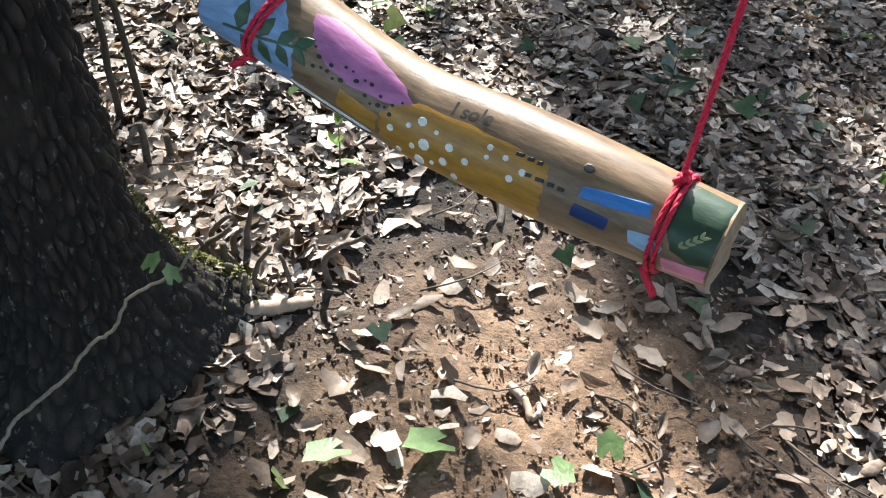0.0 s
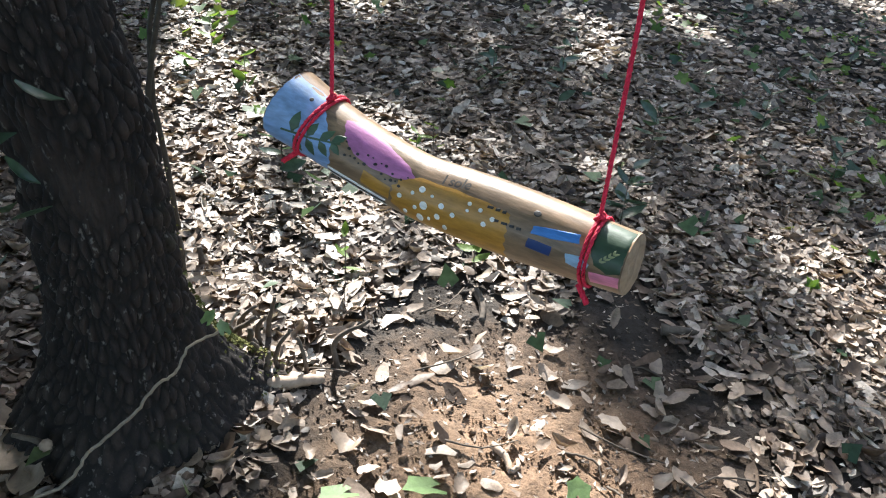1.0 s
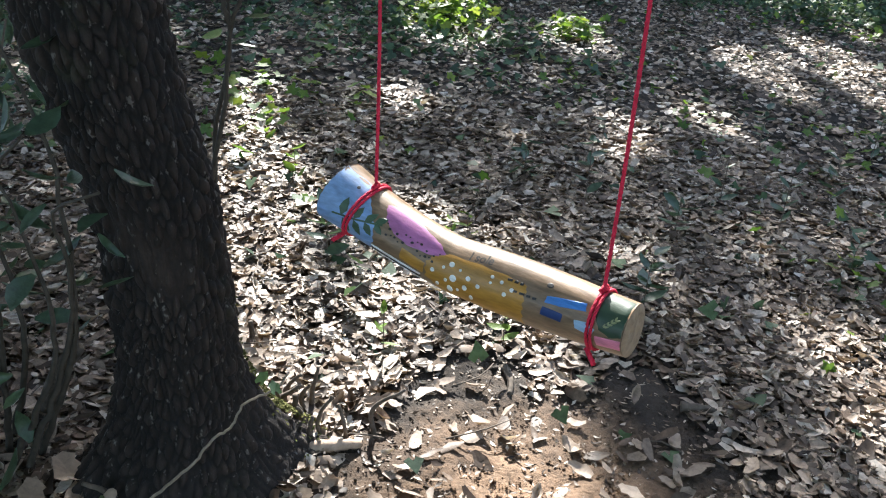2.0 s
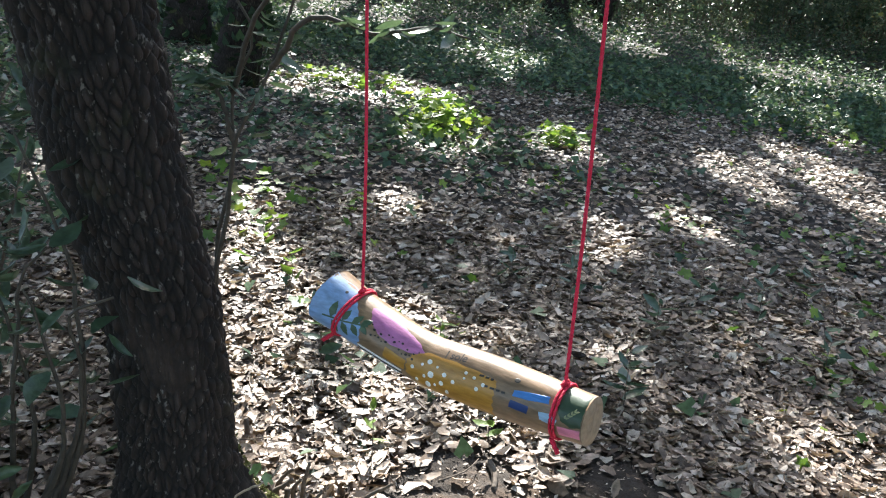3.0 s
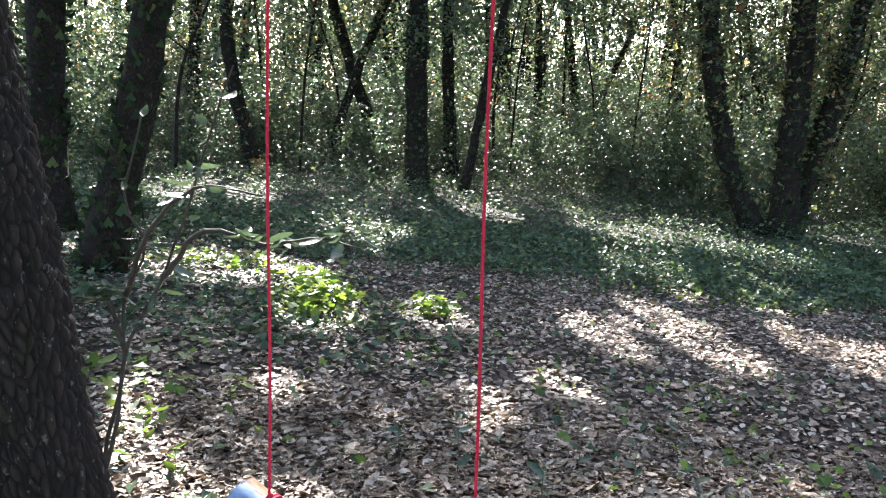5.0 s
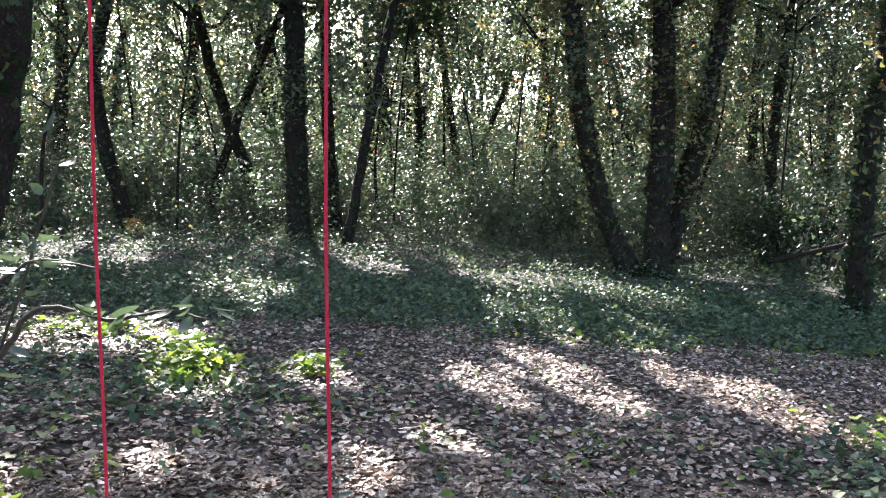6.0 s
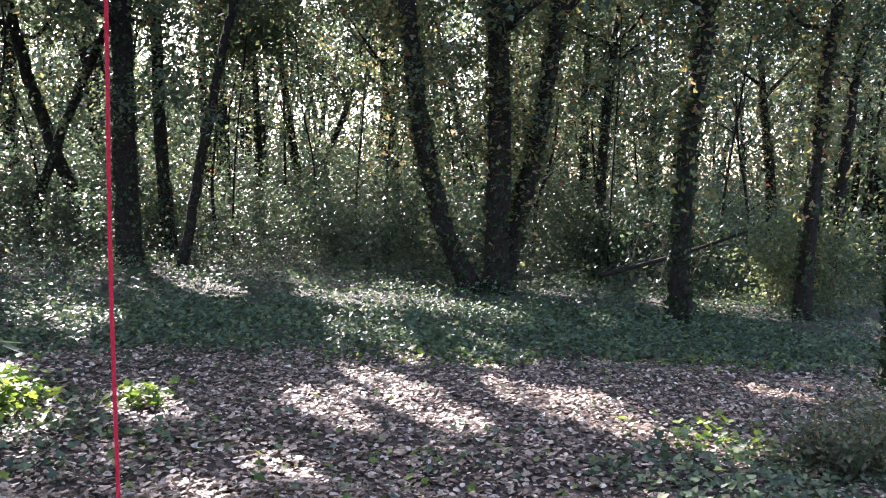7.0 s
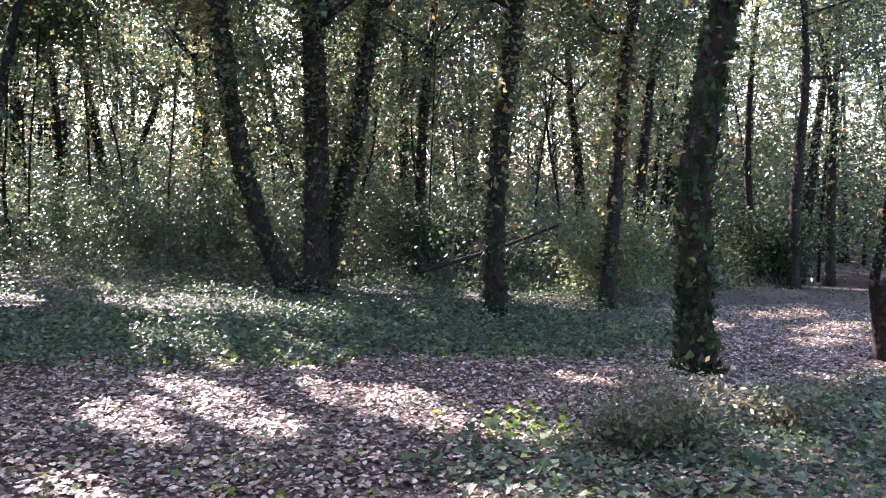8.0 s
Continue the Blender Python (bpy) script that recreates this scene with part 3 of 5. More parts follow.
FOREST = [
    ([stem(-3.18, 19.8, 0.165, [(-0.47, 1.88), (-0.64, 3.24), (-0.38, 4.71)])], 0.3, "slender dark tree leaning over the ivy"),
    ([stem(-2.01, 22.8, 0.12, [(0.54, 1.80), (1.66, 4.67)]), stem(-0.70, 23.6, 0.17, [(-0.1, 0.7), (-0.75, 2.68), (-1.2, 4.17), (-1.55, 5.7)])], 0.4, "two thin ivy-clad stems crossing each other"),
    ([stem(0.26, 19.3, 0.25, [(-0.06, 2.71), (-0.06, 4.98)])], 0.9, "dark straight tree wrapped in ivy"),
    ([stem(1.16, 23.0, 0.18, [(-0.15, 3.01), (-0.20, 5.77)])], 0.5, "dark straight trunk behind the ivy"),
    ([stem(1.20, 18.8, 0.105, [(0.45, 2.31), (1.02, 5.03)])], 0.3, "thin curved tree rising from the ivy"),
    ([stem(2.59, 29.0, 0.17, [(0.0, 3.0), (-0.04, 7.06)])], 0.4, "straight dark tree in the undergrowth"),
    ([stem(4.30, 29.5, 0.155, [(-0.05, 3.5), (-0.1, 7.3)])], 0.4, "straight slim tree in the undergrowth"),
    ([stem(5.70, 30.0, 0.165, [(0.0, 1.5), (-0.31, 3.99), (-0.91, 7.52)])], 0.3, "leaning tree deep in the wood"),
    ([stem(6.1, 30.5, 0.13, [(0.4, 2.14), (1.45, 4.85), (1.9, 6.58)])], 0.3, "crooked thin tree deep in the wood"),
    ([stem(8.1, 26.5, 0.16, [(-0.1, 3.0), (-0.3, 7.2)])], 0.5, "slim dark tree hung with ivy"),
    ([stem(6.42, 16.4, 0.19, [(-0.24, 0.45), (-0.52, 1.10), (-0.79, 1.90), (-1.13, 3.78), (-1.30, 5.42)]), stem(6.79, 16.2, 0.24, [(0.02, 0.5), (0.09, 2.91), (0.06, 5.53)]), stem(6.98, 16.4, 0.19, [(0.16, 0.6), (0.64, 2.3), (1.26, 5.4)])], 0.8, "three-stemmed oak hung with ivy and dry creeper"),
    ([stem(7.63, 7.8, 0.18, [(0.03, 2.24), (0.50, 4.10)])], 1.9, "ivy-covered trunk standing beside the path"),
    ([stem(8.22, 12.4, 0.155, [(0.08, 2.10), (0.46, 4.52)])], 1.0, "leafy young tree wrapped in ivy"),
    ([stem(11.48, 13.3, 0.15, [(0.29, 2.62), (0.78, 5.81)])], 0.7, "dark young tree at the edge of the clearing"),
    ([stem(25.0, 17.5, 0.15, [(0.0, 2.0), (0.03, 6.0), (-0.9, 8.4)])], 0.3, "thin far tree beyond the clearing"),
    ([stem(19.5, 23.0, 0.19, [(-0.1, 3.0), (-0.45, 8.4)])], 0.5, "dark far tree behind the thicket"),
    ([stem(-2.55, 8.7, 0.168, [(0.24, 1.00), (0.43, 1.93), (0.60, 3.5)])], 0.8, "leaning trunk thick with ivy"),
    ([stem(-3.70, 10.5, 0.205, [(0.0, 1.96), (0.1, 3.9)])], 0.8, "broad dark trunk wrapped in ivy"),
    ([stem(-6.08, 25.7, 0.21, [(0.12, 3.03), (0.2, 5.5)])], 0.4, "dark far trunk among the leaves"),
    ([stem(-3.08, 30.0, 0.24, [(0.02, 3.7), (0.1, 6.0)])], 0.3, "thick far trunk in the haze of leaves"),
    ([stem(12.2, 21.5, 0.16, [(0.1, 2.6), (0.4, 5.5)])], 0.6, "dark trunk behind the thicket"),
    ([stem(14.6, 26.0, 0.18, [(-0.2, 2.6), (-0.2, 6.0)])], 0.4, "dark far trunk behind the thicket"),
    ([stem(17.5, 18.5, 0.16, [(0.2, 2.6), (0.7, 6.0)])], 0.4, "dark far trunk behind the clearing"),
    ([stem(21.0, 16.0, 0.15, [(0.1, 2.5), (0.5, 5.5)])], 0.4, "dark tree beyond the clearing"),
]
HUNG = {"three-stemmed oak hung with ivy and dry creeper": 1500, "leafy young tree wrapped in ivy": 1300, "dark young tree at the edge of the clearing": 1600, "slender dark tree leaning over the ivy": 700,
        "slim dark tree hung with ivy": 700, "dark far tree behind the thicket": 800, "ivy-covered trunk standing beside the path": 160}
for stems, ivy, label in FOREST:
    tree(stems, True, ivy, label, creeper=HUNG.get(label, 0))

# woods all round, behind the camera and far off
def far_woods():
    low, haze = [], []
    for k in range(300):
        a, r = rng.uniform(0, 6.283), rng.uniform(10, 50)
        if k > 70:
            a, r = rng.uniform(0.15, 2.35), rng.uniform(27, 50)
        x, y = 2 + r * math.cos(a), 4 + r * math.sin(a)
        if (-10 < x < 24 and -4 < y < 30) or math.hypot(x, y - 3) < 8:
            continue
        h, z = rng.uniform(8, 14), -SLOPE * x
        root = tagged(new("tree"), "dark slim tree deep in the surrounding wood", "tree", "far trees")
        root.location = (x, y, z)
        line = bezier([(0, 0, -0.8), (rng.normal(0, 0.5), 0, 3), (rng.normal(0, 1.4), 0, h)], 8)
        under(Shape().tube(line, np.linspace(rng.uniform(0.06, 0.26), 0.03, 8), 6).object("trunk", BARK_FAR), root)
        c = np.array([(x + rng.normal(0, 1.6), y + rng.normal(0, 1.6), z + rng.uniform(2.0 if y > 8 else 6, h + 1)) for _ in range(14)])
        ob = under(leaf_cloud("crown", c, (0.6, 0.6, 0.5), 900, (0.13, 0.28), CROWN, kite_leaf()), root)
        ob.matrix_parent_inverse = Matrix.Translation((-x, -y, -z))
        if y > 8:
            low += [(x + rng.normal(0, 1.5), y + rng.normal(0, 1.5), z + rng.uniform(0.2, 5.5)) for _ in range(10)]
    for k in range(500):
        a, r = rng.uniform(-0.2, 2.7), rng.uniform(48, 62)
        haze.append((2 + r * math.cos(a), 4 + r * math.sin(a), rng.uniform(-3, 20)))
    tagged(leaf_cloud("far_foliage", haze, (2.0, 2.0, 1.4), 150000, (0.32, 0.62), CROWN, kite_leaf(0.7)), "green wall of foliage closing the far wood", "wood", kind="stuff")
    roof = [(rng.uniform(-13, 18), rng.uniform(13.5, 31), rng.uniform(7.5, 11.0)) for _ in range(1000)]
    tagged(leaf_cloud("leaf_canopy", roof, (0.8, 0.8, 0.4), 125000, (0.14, 0.28), CROWN, kite_leaf()), "high green canopy of the oaks above the path", "canopy", kind="stuff")
    # out of view: leaves added to dim the skylight from behind
    back = [(rng.uniform(-13, 16), rng.uniform(-14, 2), rng.uniform(6.0, 9.0)) for _ in range(700)]
    tagged(leaf_cloud("leaf_canopy", back, (0.9, 0.9, 0.5), 60000, (0.16, 0.3), CROWN, kite_leaf()), "unseen green canopy added over the walker to cut skylight", "canopy", kind="stuff")
    tagged(leaf_cloud("far_undergrowth", low, (0.9, 0.9, 0.7), 120000, (0.11, 0.22), SCRUB, kite_leaf(0.7), False), "dim green undergrowth between the far trunks", "undergrowth", kind="stuff")


def understory(n_shoots, seed):
    """Leafy shoots between the trunks, ankle-high at the ivy's edge and head-high deep in the wood."""
    g = np.random.default_rng(seed)
    x, y = g.uniform(-14, 24, n_shoots), g.uniform(12, 36, n_shoots)
    rise = np.interp(x, [-14, -5, -1, 3, 6, 9, 12, 24], [13, 14, 17, 18, 18, 16, 15.5, 19])
    tall = np.clip((y - rise) / 9, 0.03, 1) * g.uniform(0.5, 3.2, n_shoots) + 0.15
    keep = (y > far_edge(x) + 1.2) & (g.uniform(size=n_shoots) < np.clip(0.25 + (y - rise) / 8, 0.12, 1))
    leaves, twig = [], Shape()
    for px, py, h in zip(x[keep], y[keep], tall[keep]):
        z = float(height(np.array(px), np.array(py)))
        lean = g.normal(0, 0.16, 2) * h
        line = bezier([(px, py, z - 0.03), (px + lean[0] * 0.3 + g.normal(0, 0.03), py + lean[1] * 0.4, z + 0.5 * h), (px + lean[0], py + lean[1], z + h)], 7)
        twig.tube(line, np.linspace(0.004 + 0.004 * h, 0.002, 7), 4, False)
        m = int(10 + 26 * h)
        f = g.uniform(0.15, 1, m) * 6
        lo = np.minimum(f.astype(int), 5)
        leaves.append(line[lo] + (line[lo + 1] - line[lo]) * (f - lo)[:, None] + g.normal(0, 1, (m, 3)) * (0.07 + 0.10 * h) * (1, 1, 0.6))
    p = np.vstack(leaves)
    p = p[~in_gap(p, NEAR_LIT)]
    n = len(p)
    tagged(twig.object("undergrowth_stems", TWIG), "thin brown shoots standing among the trunks", "undergrowth", kind="stuff")
    tagged(scattered("undergrowth_leaves", kite_leaf(0.62), p, g.uniform(0.05, 0.125, n), g.uniform(0, 6.283, n), g.normal(0.15, 0.5, n), g.normal(0, 0.5, n), SCRUB), "blue-green leaves of the shoots between the trunks", "undergrowth", kind="stuff")


understory(5200, 31)


def hanging_foliage(n_sprays, seed):
    """Leafy sprays at the height of the lower boughs, gathered in clumps with gaps between."""
    g = np.random.default_rng(seed)
    c = []
    for _ in range(n_sprays):
        x, y, z = g.uniform(-9, 27), g.uniform(15, 30), g.uniform(2.6, 8.5)
        m = g.integers(4, 11)
        c += [(x + g.normal(0, 0.55), y + g.normal(0, 0.55), z + g.normal(0, 0.3)) for _ in range(m)]
    tagged(leaf_cloud("bough_foliage", c, (0.2, 0.2, 0.12), 125000, (0.07, 0.15), CROWN, kite_leaf(), NEAR_LIT), "green leafy sprays hanging between the trunks", "foliage", kind="stuff")


hanging_foliage(430, 47)


far_woods()


def bush(x, y, h, w, n, size, material, label, g, gaps=False, stems=6, template=None, spread=0.16):
    """A bush of thin stems with leaves along them."""
    root = tagged(new("bush"), label, "bush")
    z0 = float(height(np.array(x), np.array(y)))
    root.location = (x, y, z0)
    s = Shape()
    tips = []
    for _ in range(stems):
        a, r = g.uniform(0, 6.283), w * g.uniform(0.25, 1)
        tip = np.array([math.cos(a) * r, math.sin(a) * r, h * g.uniform(0.55, 1)])
        line = bezier([(0.06 * math.cos(a), 0.06 * math.sin(a), -0.05), tip * (0.45, 0.45, 0.55) + g.normal(0, 0.06 * h, 3), tip], 8)
        s.tube(line, np.linspace(0.006 + 0.002 * h, 0.003, 8), 5)
        for p in line[2:]:
            tips.append(p)
            tips.append(p + g.normal(0, 0.3 * w, 3) * (1, 1, 0.5))
    under(s.object("stem", TWIG), root)
    tips = np.maximum(np.array(tips), (-9, -9, 0.05))
    ob = under(leaf_cloud("foliage", tips + (x, y, z0), (spread * (0.6 + h * 0.3),) * 3, n, size, material, template or kite_leaf(), gaps), root)
    ob.matrix_parent_inverse = Matrix.Translation((-x, -y, -z0))
    return root


def thicket(n_bushes, seed):
    g = np.random.default_rng(seed)
    for k in range(n_bushes):
        while True:
            x, y = g.uniform(-12, 26), g.uniform(14, 32)
            edge = np.interp(x, [-12, -5, 0, 3, 6, 8, 11, 14, 18, 26], [14, 17, 21.5, 22, 21, 17.5, 15.5, 15, 16, 19])
            if y > edge:
                break
        h = g.uniform(1.2, 4.4) * min(1, 0.4 + 0.1 * (y - edge))
        bush(x, y, h, 0.5 + 0.25 * h, int(450 + 420 * h), (0.07, 0.15), (CROWN, SCRUB, SCRUB, SCRUB)[g.integers(0, 4)], "leafy green bush in the shaded undergrowth", g, NEAR_LIT)


thicket(130, 5)


def pole_trees(n, seed):
    """Thin young trees standing between the larger trunks."""
    g = np.random.default_rng(seed)
    for _ in range(n):
        x, y = g.uniform(-7, 19), g.uniform(17, 29)
        z, h, r = ground_z(x, y), g.uniform(4.5, 8), g.uniform(0.025, 0.075)
        root = tagged(new("tree"), "thin dark pole tree reaching up through the wood", "tree", "pole trees")
        root.location = (x, y, z)
        lean = g.normal(0, 0.09, 2) * h
        line = bezier([(0, 0, -0.1), (lean[0] * 0.2 + g.normal(0, 0.12), lean[1] * 0.3, h * 0.35), (lean[0] * 0.8 + g.normal(0, 0.15), lean[1] * 0.6, h * 0.7), (*lean, h)], 18)
        under(Shape().tube(line, np.linspace(r, r * 0.4, 18), 7).object("trunk", BARK_FAR), root)
        tips = []
        for k in range(6):
            i = g.integers(5, 17)
            a, reach = g.uniform(0, 6.283), g.uniform(0.4, 1.3)
            tip = line[i] + np.array([math.cos(a) * reach, math.sin(a) * reach, g.uniform(0.1, 0.9)])
            under(Shape().tube(bezier([line[i], (line[i] + tip) / 2 + g.normal(0, 0.08, 3), tip], 7), np.linspace(r * 0.45, 0.006, 7), 5).object("limb", BARK_FAR), root)
            tips += [tip, (tip + line[i]) / 2]
        ob = under(leaf_cloud("crown", np.array(tips) + (x, y, z), (0.28, 0.28, 0.22), 420, (0.06, 0.13), CROWN, kite_leaf(), NEAR_LIT), root)
        ob.matrix_parent_inverse = Matrix.Translation((-x, -y, -z))


pole_trees(26, 23)

# ---------------------------------------------------------------- the oak beside the swing
def swing_oak():
    o = np.array([-0.60, 3.10, 0.038])
    line = bezier([(-0.02, 0, -0.12), (0, 0, 0.1), (0.004, 0, 0.37), (-0.010, 0, 0.655), (-0.076, 0, 0.95), (-0.122, 0.01, 1.225), (-0.148, 0.015, 1.35), (-0.25, 0.05, 1.9), (-0.36, 0.1, 3.0), (-0.25, 0.2, 4.6), (-0.2, 0.3, 6.5)], 1700)
    line = np.vstack([line[line[:, 2] < 1.75], line[line[:, 2] >= 1.75][::10]])
    z = line[:, 2]
    r = np.interp(z, [-0.12, 0.0, 0.06, 0.14, 0.3, 0.6, 0.95, 1.3, 3, 6.5], [0.26, 0.20, 0.168, 0.146, 0.129, 0.123, 0.131, 0.139, 0.12, 0.06])
    segs = 280
    a = np.linspace(0, 2 * math.pi, segs, endpoint=False)
    A, Z = np.meshgrid(a, z)
    flare = np.clip((0.28 - Z) / 0.34, 0, 1) ** 2
    lobes = 0.5 + 0.5 * np.cos(A * 4 + 0.9 + 0.4 * np.sin(A * 2))
    R = r[:, None] * (1 + 0.35 * flare * lobes + 0.02 * np.sin(A * 2 + 2.5) + 0.012 * np.sin(A * 5 + Z * 2))
    spread = np.clip((0.34 - Z) / 0.34, 0, 1) ** 1.7
    R = R + spread * (0.12 * np.exp(-(1 - np.cos(A - 0.55)) / 0.10) + 0.09 * np.exp(-(1 - np.cos(A - 3.7)) / 0.12) + 0.07 * np.exp(-(1 - np.cos(A - 4.9)) / 0.06))
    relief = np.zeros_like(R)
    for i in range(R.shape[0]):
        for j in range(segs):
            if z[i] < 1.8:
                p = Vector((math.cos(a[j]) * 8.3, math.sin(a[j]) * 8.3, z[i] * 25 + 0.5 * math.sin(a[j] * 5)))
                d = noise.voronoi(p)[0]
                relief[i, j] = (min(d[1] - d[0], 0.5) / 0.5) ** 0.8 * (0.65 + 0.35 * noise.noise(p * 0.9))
    worn = np.exp(-((Z - 0.62 - 0.05 * np.sin(A * 2)) / 0.07) ** 2) * np.exp(-((A - 4.95) / 0.75) ** 2)
    R = R + 0.020 * relief * (1 - 0.75 * worn) - 0.014 + 0.0015 * np.sin(A * 23 + Z * 17)
    turn = (A - 4.63) * 0.115
    R = R + 0.020 * np.exp(-(turn**2 + (Z - 1.31) ** 2) / 0.0022) - 0.035 * np.exp(-(turn**2 + (Z - 1.33) ** 2) / 0.00022)
    P = line[:, None, :] + np.stack([np.cos(A) * R, np.sin(A) * R, np.zeros_like(R)], -1)
    n = len(z)
    i, j = np.meshgrid(np.arange(n - 1), np.arange(segs), indexing="ij")
    k = (j + 1) % segs
    q = np.stack([i * segs + j, i * segs + k, (i + 1) * segs + k, (i + 1) * segs + j], -1).reshape(-1, 4)
    root = tagged(new("oak_tree"), "rough-barked oak trunk leaning beside the log swing", "tree")
    root.location = o
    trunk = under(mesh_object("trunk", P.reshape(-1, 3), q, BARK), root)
    # bark relief drives the painted crevice shade; the worn band keeps its tone
    furrow_shade = trunk.data.attributes.new("furrow_shade", "FLOAT", "POINT")
    furrow_shade.data.foreach_set("value", np.where(Z < 1.8, np.maximum(relief, 0.7 * worn), 0.7).ravel().astype(np.float32))
    under(Shape().tube(bezier([(-0.35, 0.1, 2.7), (0.0, 0.0, 2.86), (0.399, -0.114, 2.93), (0.837, -0.256, 2.98), (1.6, -0.5, 3.2)], 20), np.linspace(0.07, 0.03, 20), 10).object("limb", BARK), root)
    tips = []
    for k in range(9):
        a = k * 0.7
        tip = np.array([math.cos(a) * 2.6, math.sin(a) * 2.6 - 0.8, 5.2 + 1.2 * math.sin(k * 1.9)])
        start = np.array([-0.26, 0.2, 3.4 + 0.25 * k])
        under(Shape().tube(bezier([start, (start + tip) / 2 + (0, 0, 0.3), tip], 10), np.linspace(0.05, 0.012, 10), 7).object("limb", BARK), root)
        tips += [tip, (start + tip) / 2 + (0, 0, 0.4), tip * (1.25, 1.25, 1.05)]
    crown = under(leaf_cloud("crown", np.array(tips) + o, (0.8, 0.8, 0.5), 15000, (0.07, 0.16), CROWN, kite_leaf()), root)
    crown.matrix_parent_inverse = Matrix.Translation(-o)
    return root


swing_oak()

# unseen oaks added behind the walker and to the sides to dim skylight
for x, y in [(-3.2, -1.5), (2.8, -2.2), (4.8, 1.2), (-4.5, 3.5), (9.5, 3.0), (0.2, -5.5), (-6.0, 8.0)]:
    tree([stem(x, y, 0.2, [(0.1, 1.8), (0.0, 3.8)])], True, 0.2, "unseen oak added behind the path, its broad crown dimming skylight", 9000, None, 7.5)

# ---------------------------------------------------------------- the log swing
SWING_C, SWING_TURN, LOG_L, LOG_R = Vector((0.022, 2.895, 0.735)), radians(-28), 0.565, 0.047


def log_line(s):
    """Centre line of the bowed log, s from 0 (blue end) to 1 (green end), in its own frame."""
    x = (s - 0.5) * LOG_L
    return Vector((x, 0.0, 0.060 * max(0.0, (0.45 - s) / 0.45) ** 1.35 + 0.010 * max(0.0, s - 0.6) ** 2))


def log_radius(s):
    return LOG_R * (1.04 - 0.10 * s + 0.05 * math.cos(s * 9) + 0.12 * max(0, 0.12 - s) / 0.12)


def log_point(s, a, lift=0.0):
    """A place on the log's skin: a = 0 faces the viewer, 90 degrees is the top."""
    d = (log_line(min(1, s + 0.01)) - log_line(max(0, s - 0.01))).normalized()
    side = Vector((0, -1, 0))
    up = side.cross(d) * -1
    if up.z < 0:
        up = -up
    r = log_radius(s) * (1 + 0.04 * math.cos(2 * a + 4 * s) + 0.02 * math.cos(3 * a)) + lift
    return log_line(s) + (side * math.cos(a) + up * math.sin(a)) * r


WOOD = plain_material("peeled_wood", (0.20, 0.13, 0.078), 0.36, 0.5, 18, 0.3, (1, 5, 5))
END = plain_material("sawn_end", (0.33, 0.225, 0.145), 0.8, 0.3, 60, 0.5)


PAINT = {k: plain_material(k + "_paint", c, r, 0.3, 26, 0.25, (1, 4, 4)) for k, c, r in [
    ("sky_blue", (0.20, 0.32, 0.54), 0.45), ("mauve", (0.42, 0.15, 0.33), 0.36), ("ochre", (0.40, 0.20, 0.035), 0.36), ("white", (0.80, 0.78, 0.74), 0.5),
    ("royal_blue", (0.05, 0.19, 0.52), 0.4), ("navy", (0.012, 0.035, 0.13), 0.4), ("pale_blue", (0.28, 0.42, 0.58), 0.45), ("dark_green", (0.028, 0.055, 0.03), 0.4),
    ("leaf_green", (0.045, 0.085, 0.045), 0.45), ("black", (0.02, 0.018, 0.018), 0.5), ("pink", (0.62, 0.20, 0.30), 0.45), ("olive", (0.25, 0.26, 0.12), 0.5)]}
CORD = plain_material("red_cord", (0.62, 0.015, 0.055), 0.75, 0.25, 400, 0.5)
VIEW_UP = radians(24)


def skin(s, v):
    """The angle on the log for v, from -1 (lower rim as seen) to 1 (upper rim)."""
    return VIEW_UP + math.asin(max(-1.25, min(1.25, v)) / 1.26) * 1.12


def patch(root, name, outline, colour, layer=1, label=""):
    """Paint on the log: an outline of (s, v) about its own middle, laid on the wood."""
    pts = []
    for (a, b) in zip(outline, outline[1:] + outline[:1]):
        m = max(4, int(abs(b[1] - a[1]) * 16 + abs(b[0] - a[0]) * 60))
        for k in range(m):
            pts.append((a[0] + (b[0] - a[0]) * k / m, a[1] + (b[1] - a[1]) * k / m))
    cs, cv = sum(p[0] for p in pts) / len(pts), sum(p[1] for p in pts) / len(pts)
    rings, n = 7, len(pts)
    lift = 0.0004 * layer + 0.0003
    v = [log_point(cs, skin(cs, cv), lift)]
    for r in range(1, rings + 1):
        f = r / rings
        for k, (x, y) in enumerate(pts):
            wob = 1 + (0.02 * math.sin(k * 1.3) if r == rings else 0)
            q = (cs + (x - cs) * f * wob, cv + (y - cv) * f * wob)
            v.append(log_point(min(0.999, max(0.001, q[0])), skin(*q), lift if r < rings else 0.0001 * layer))
    tris = [(0, 1 + k, 1 + (k + 1) % n) for k in range(n)]
    quads = [(1 + r * n + k, 1 + (r + 1) * n + k, 1 + (r + 1) * n + (k + 1) % n, 1 + r * n + (k + 1) % n) for r in range(rings - 1) for k in range(n)]
    return under(Shape().add([tuple(p) for p in v], quads, tris).object(name, PAINT[colour]), root, label)


def disc(s, v, r, ry=None, n=8):
    return [(s + r * math.cos(6.283 * k / n), v + (ry or r * 11) * math.sin(6.283 * k / n)) for k in range(n)]


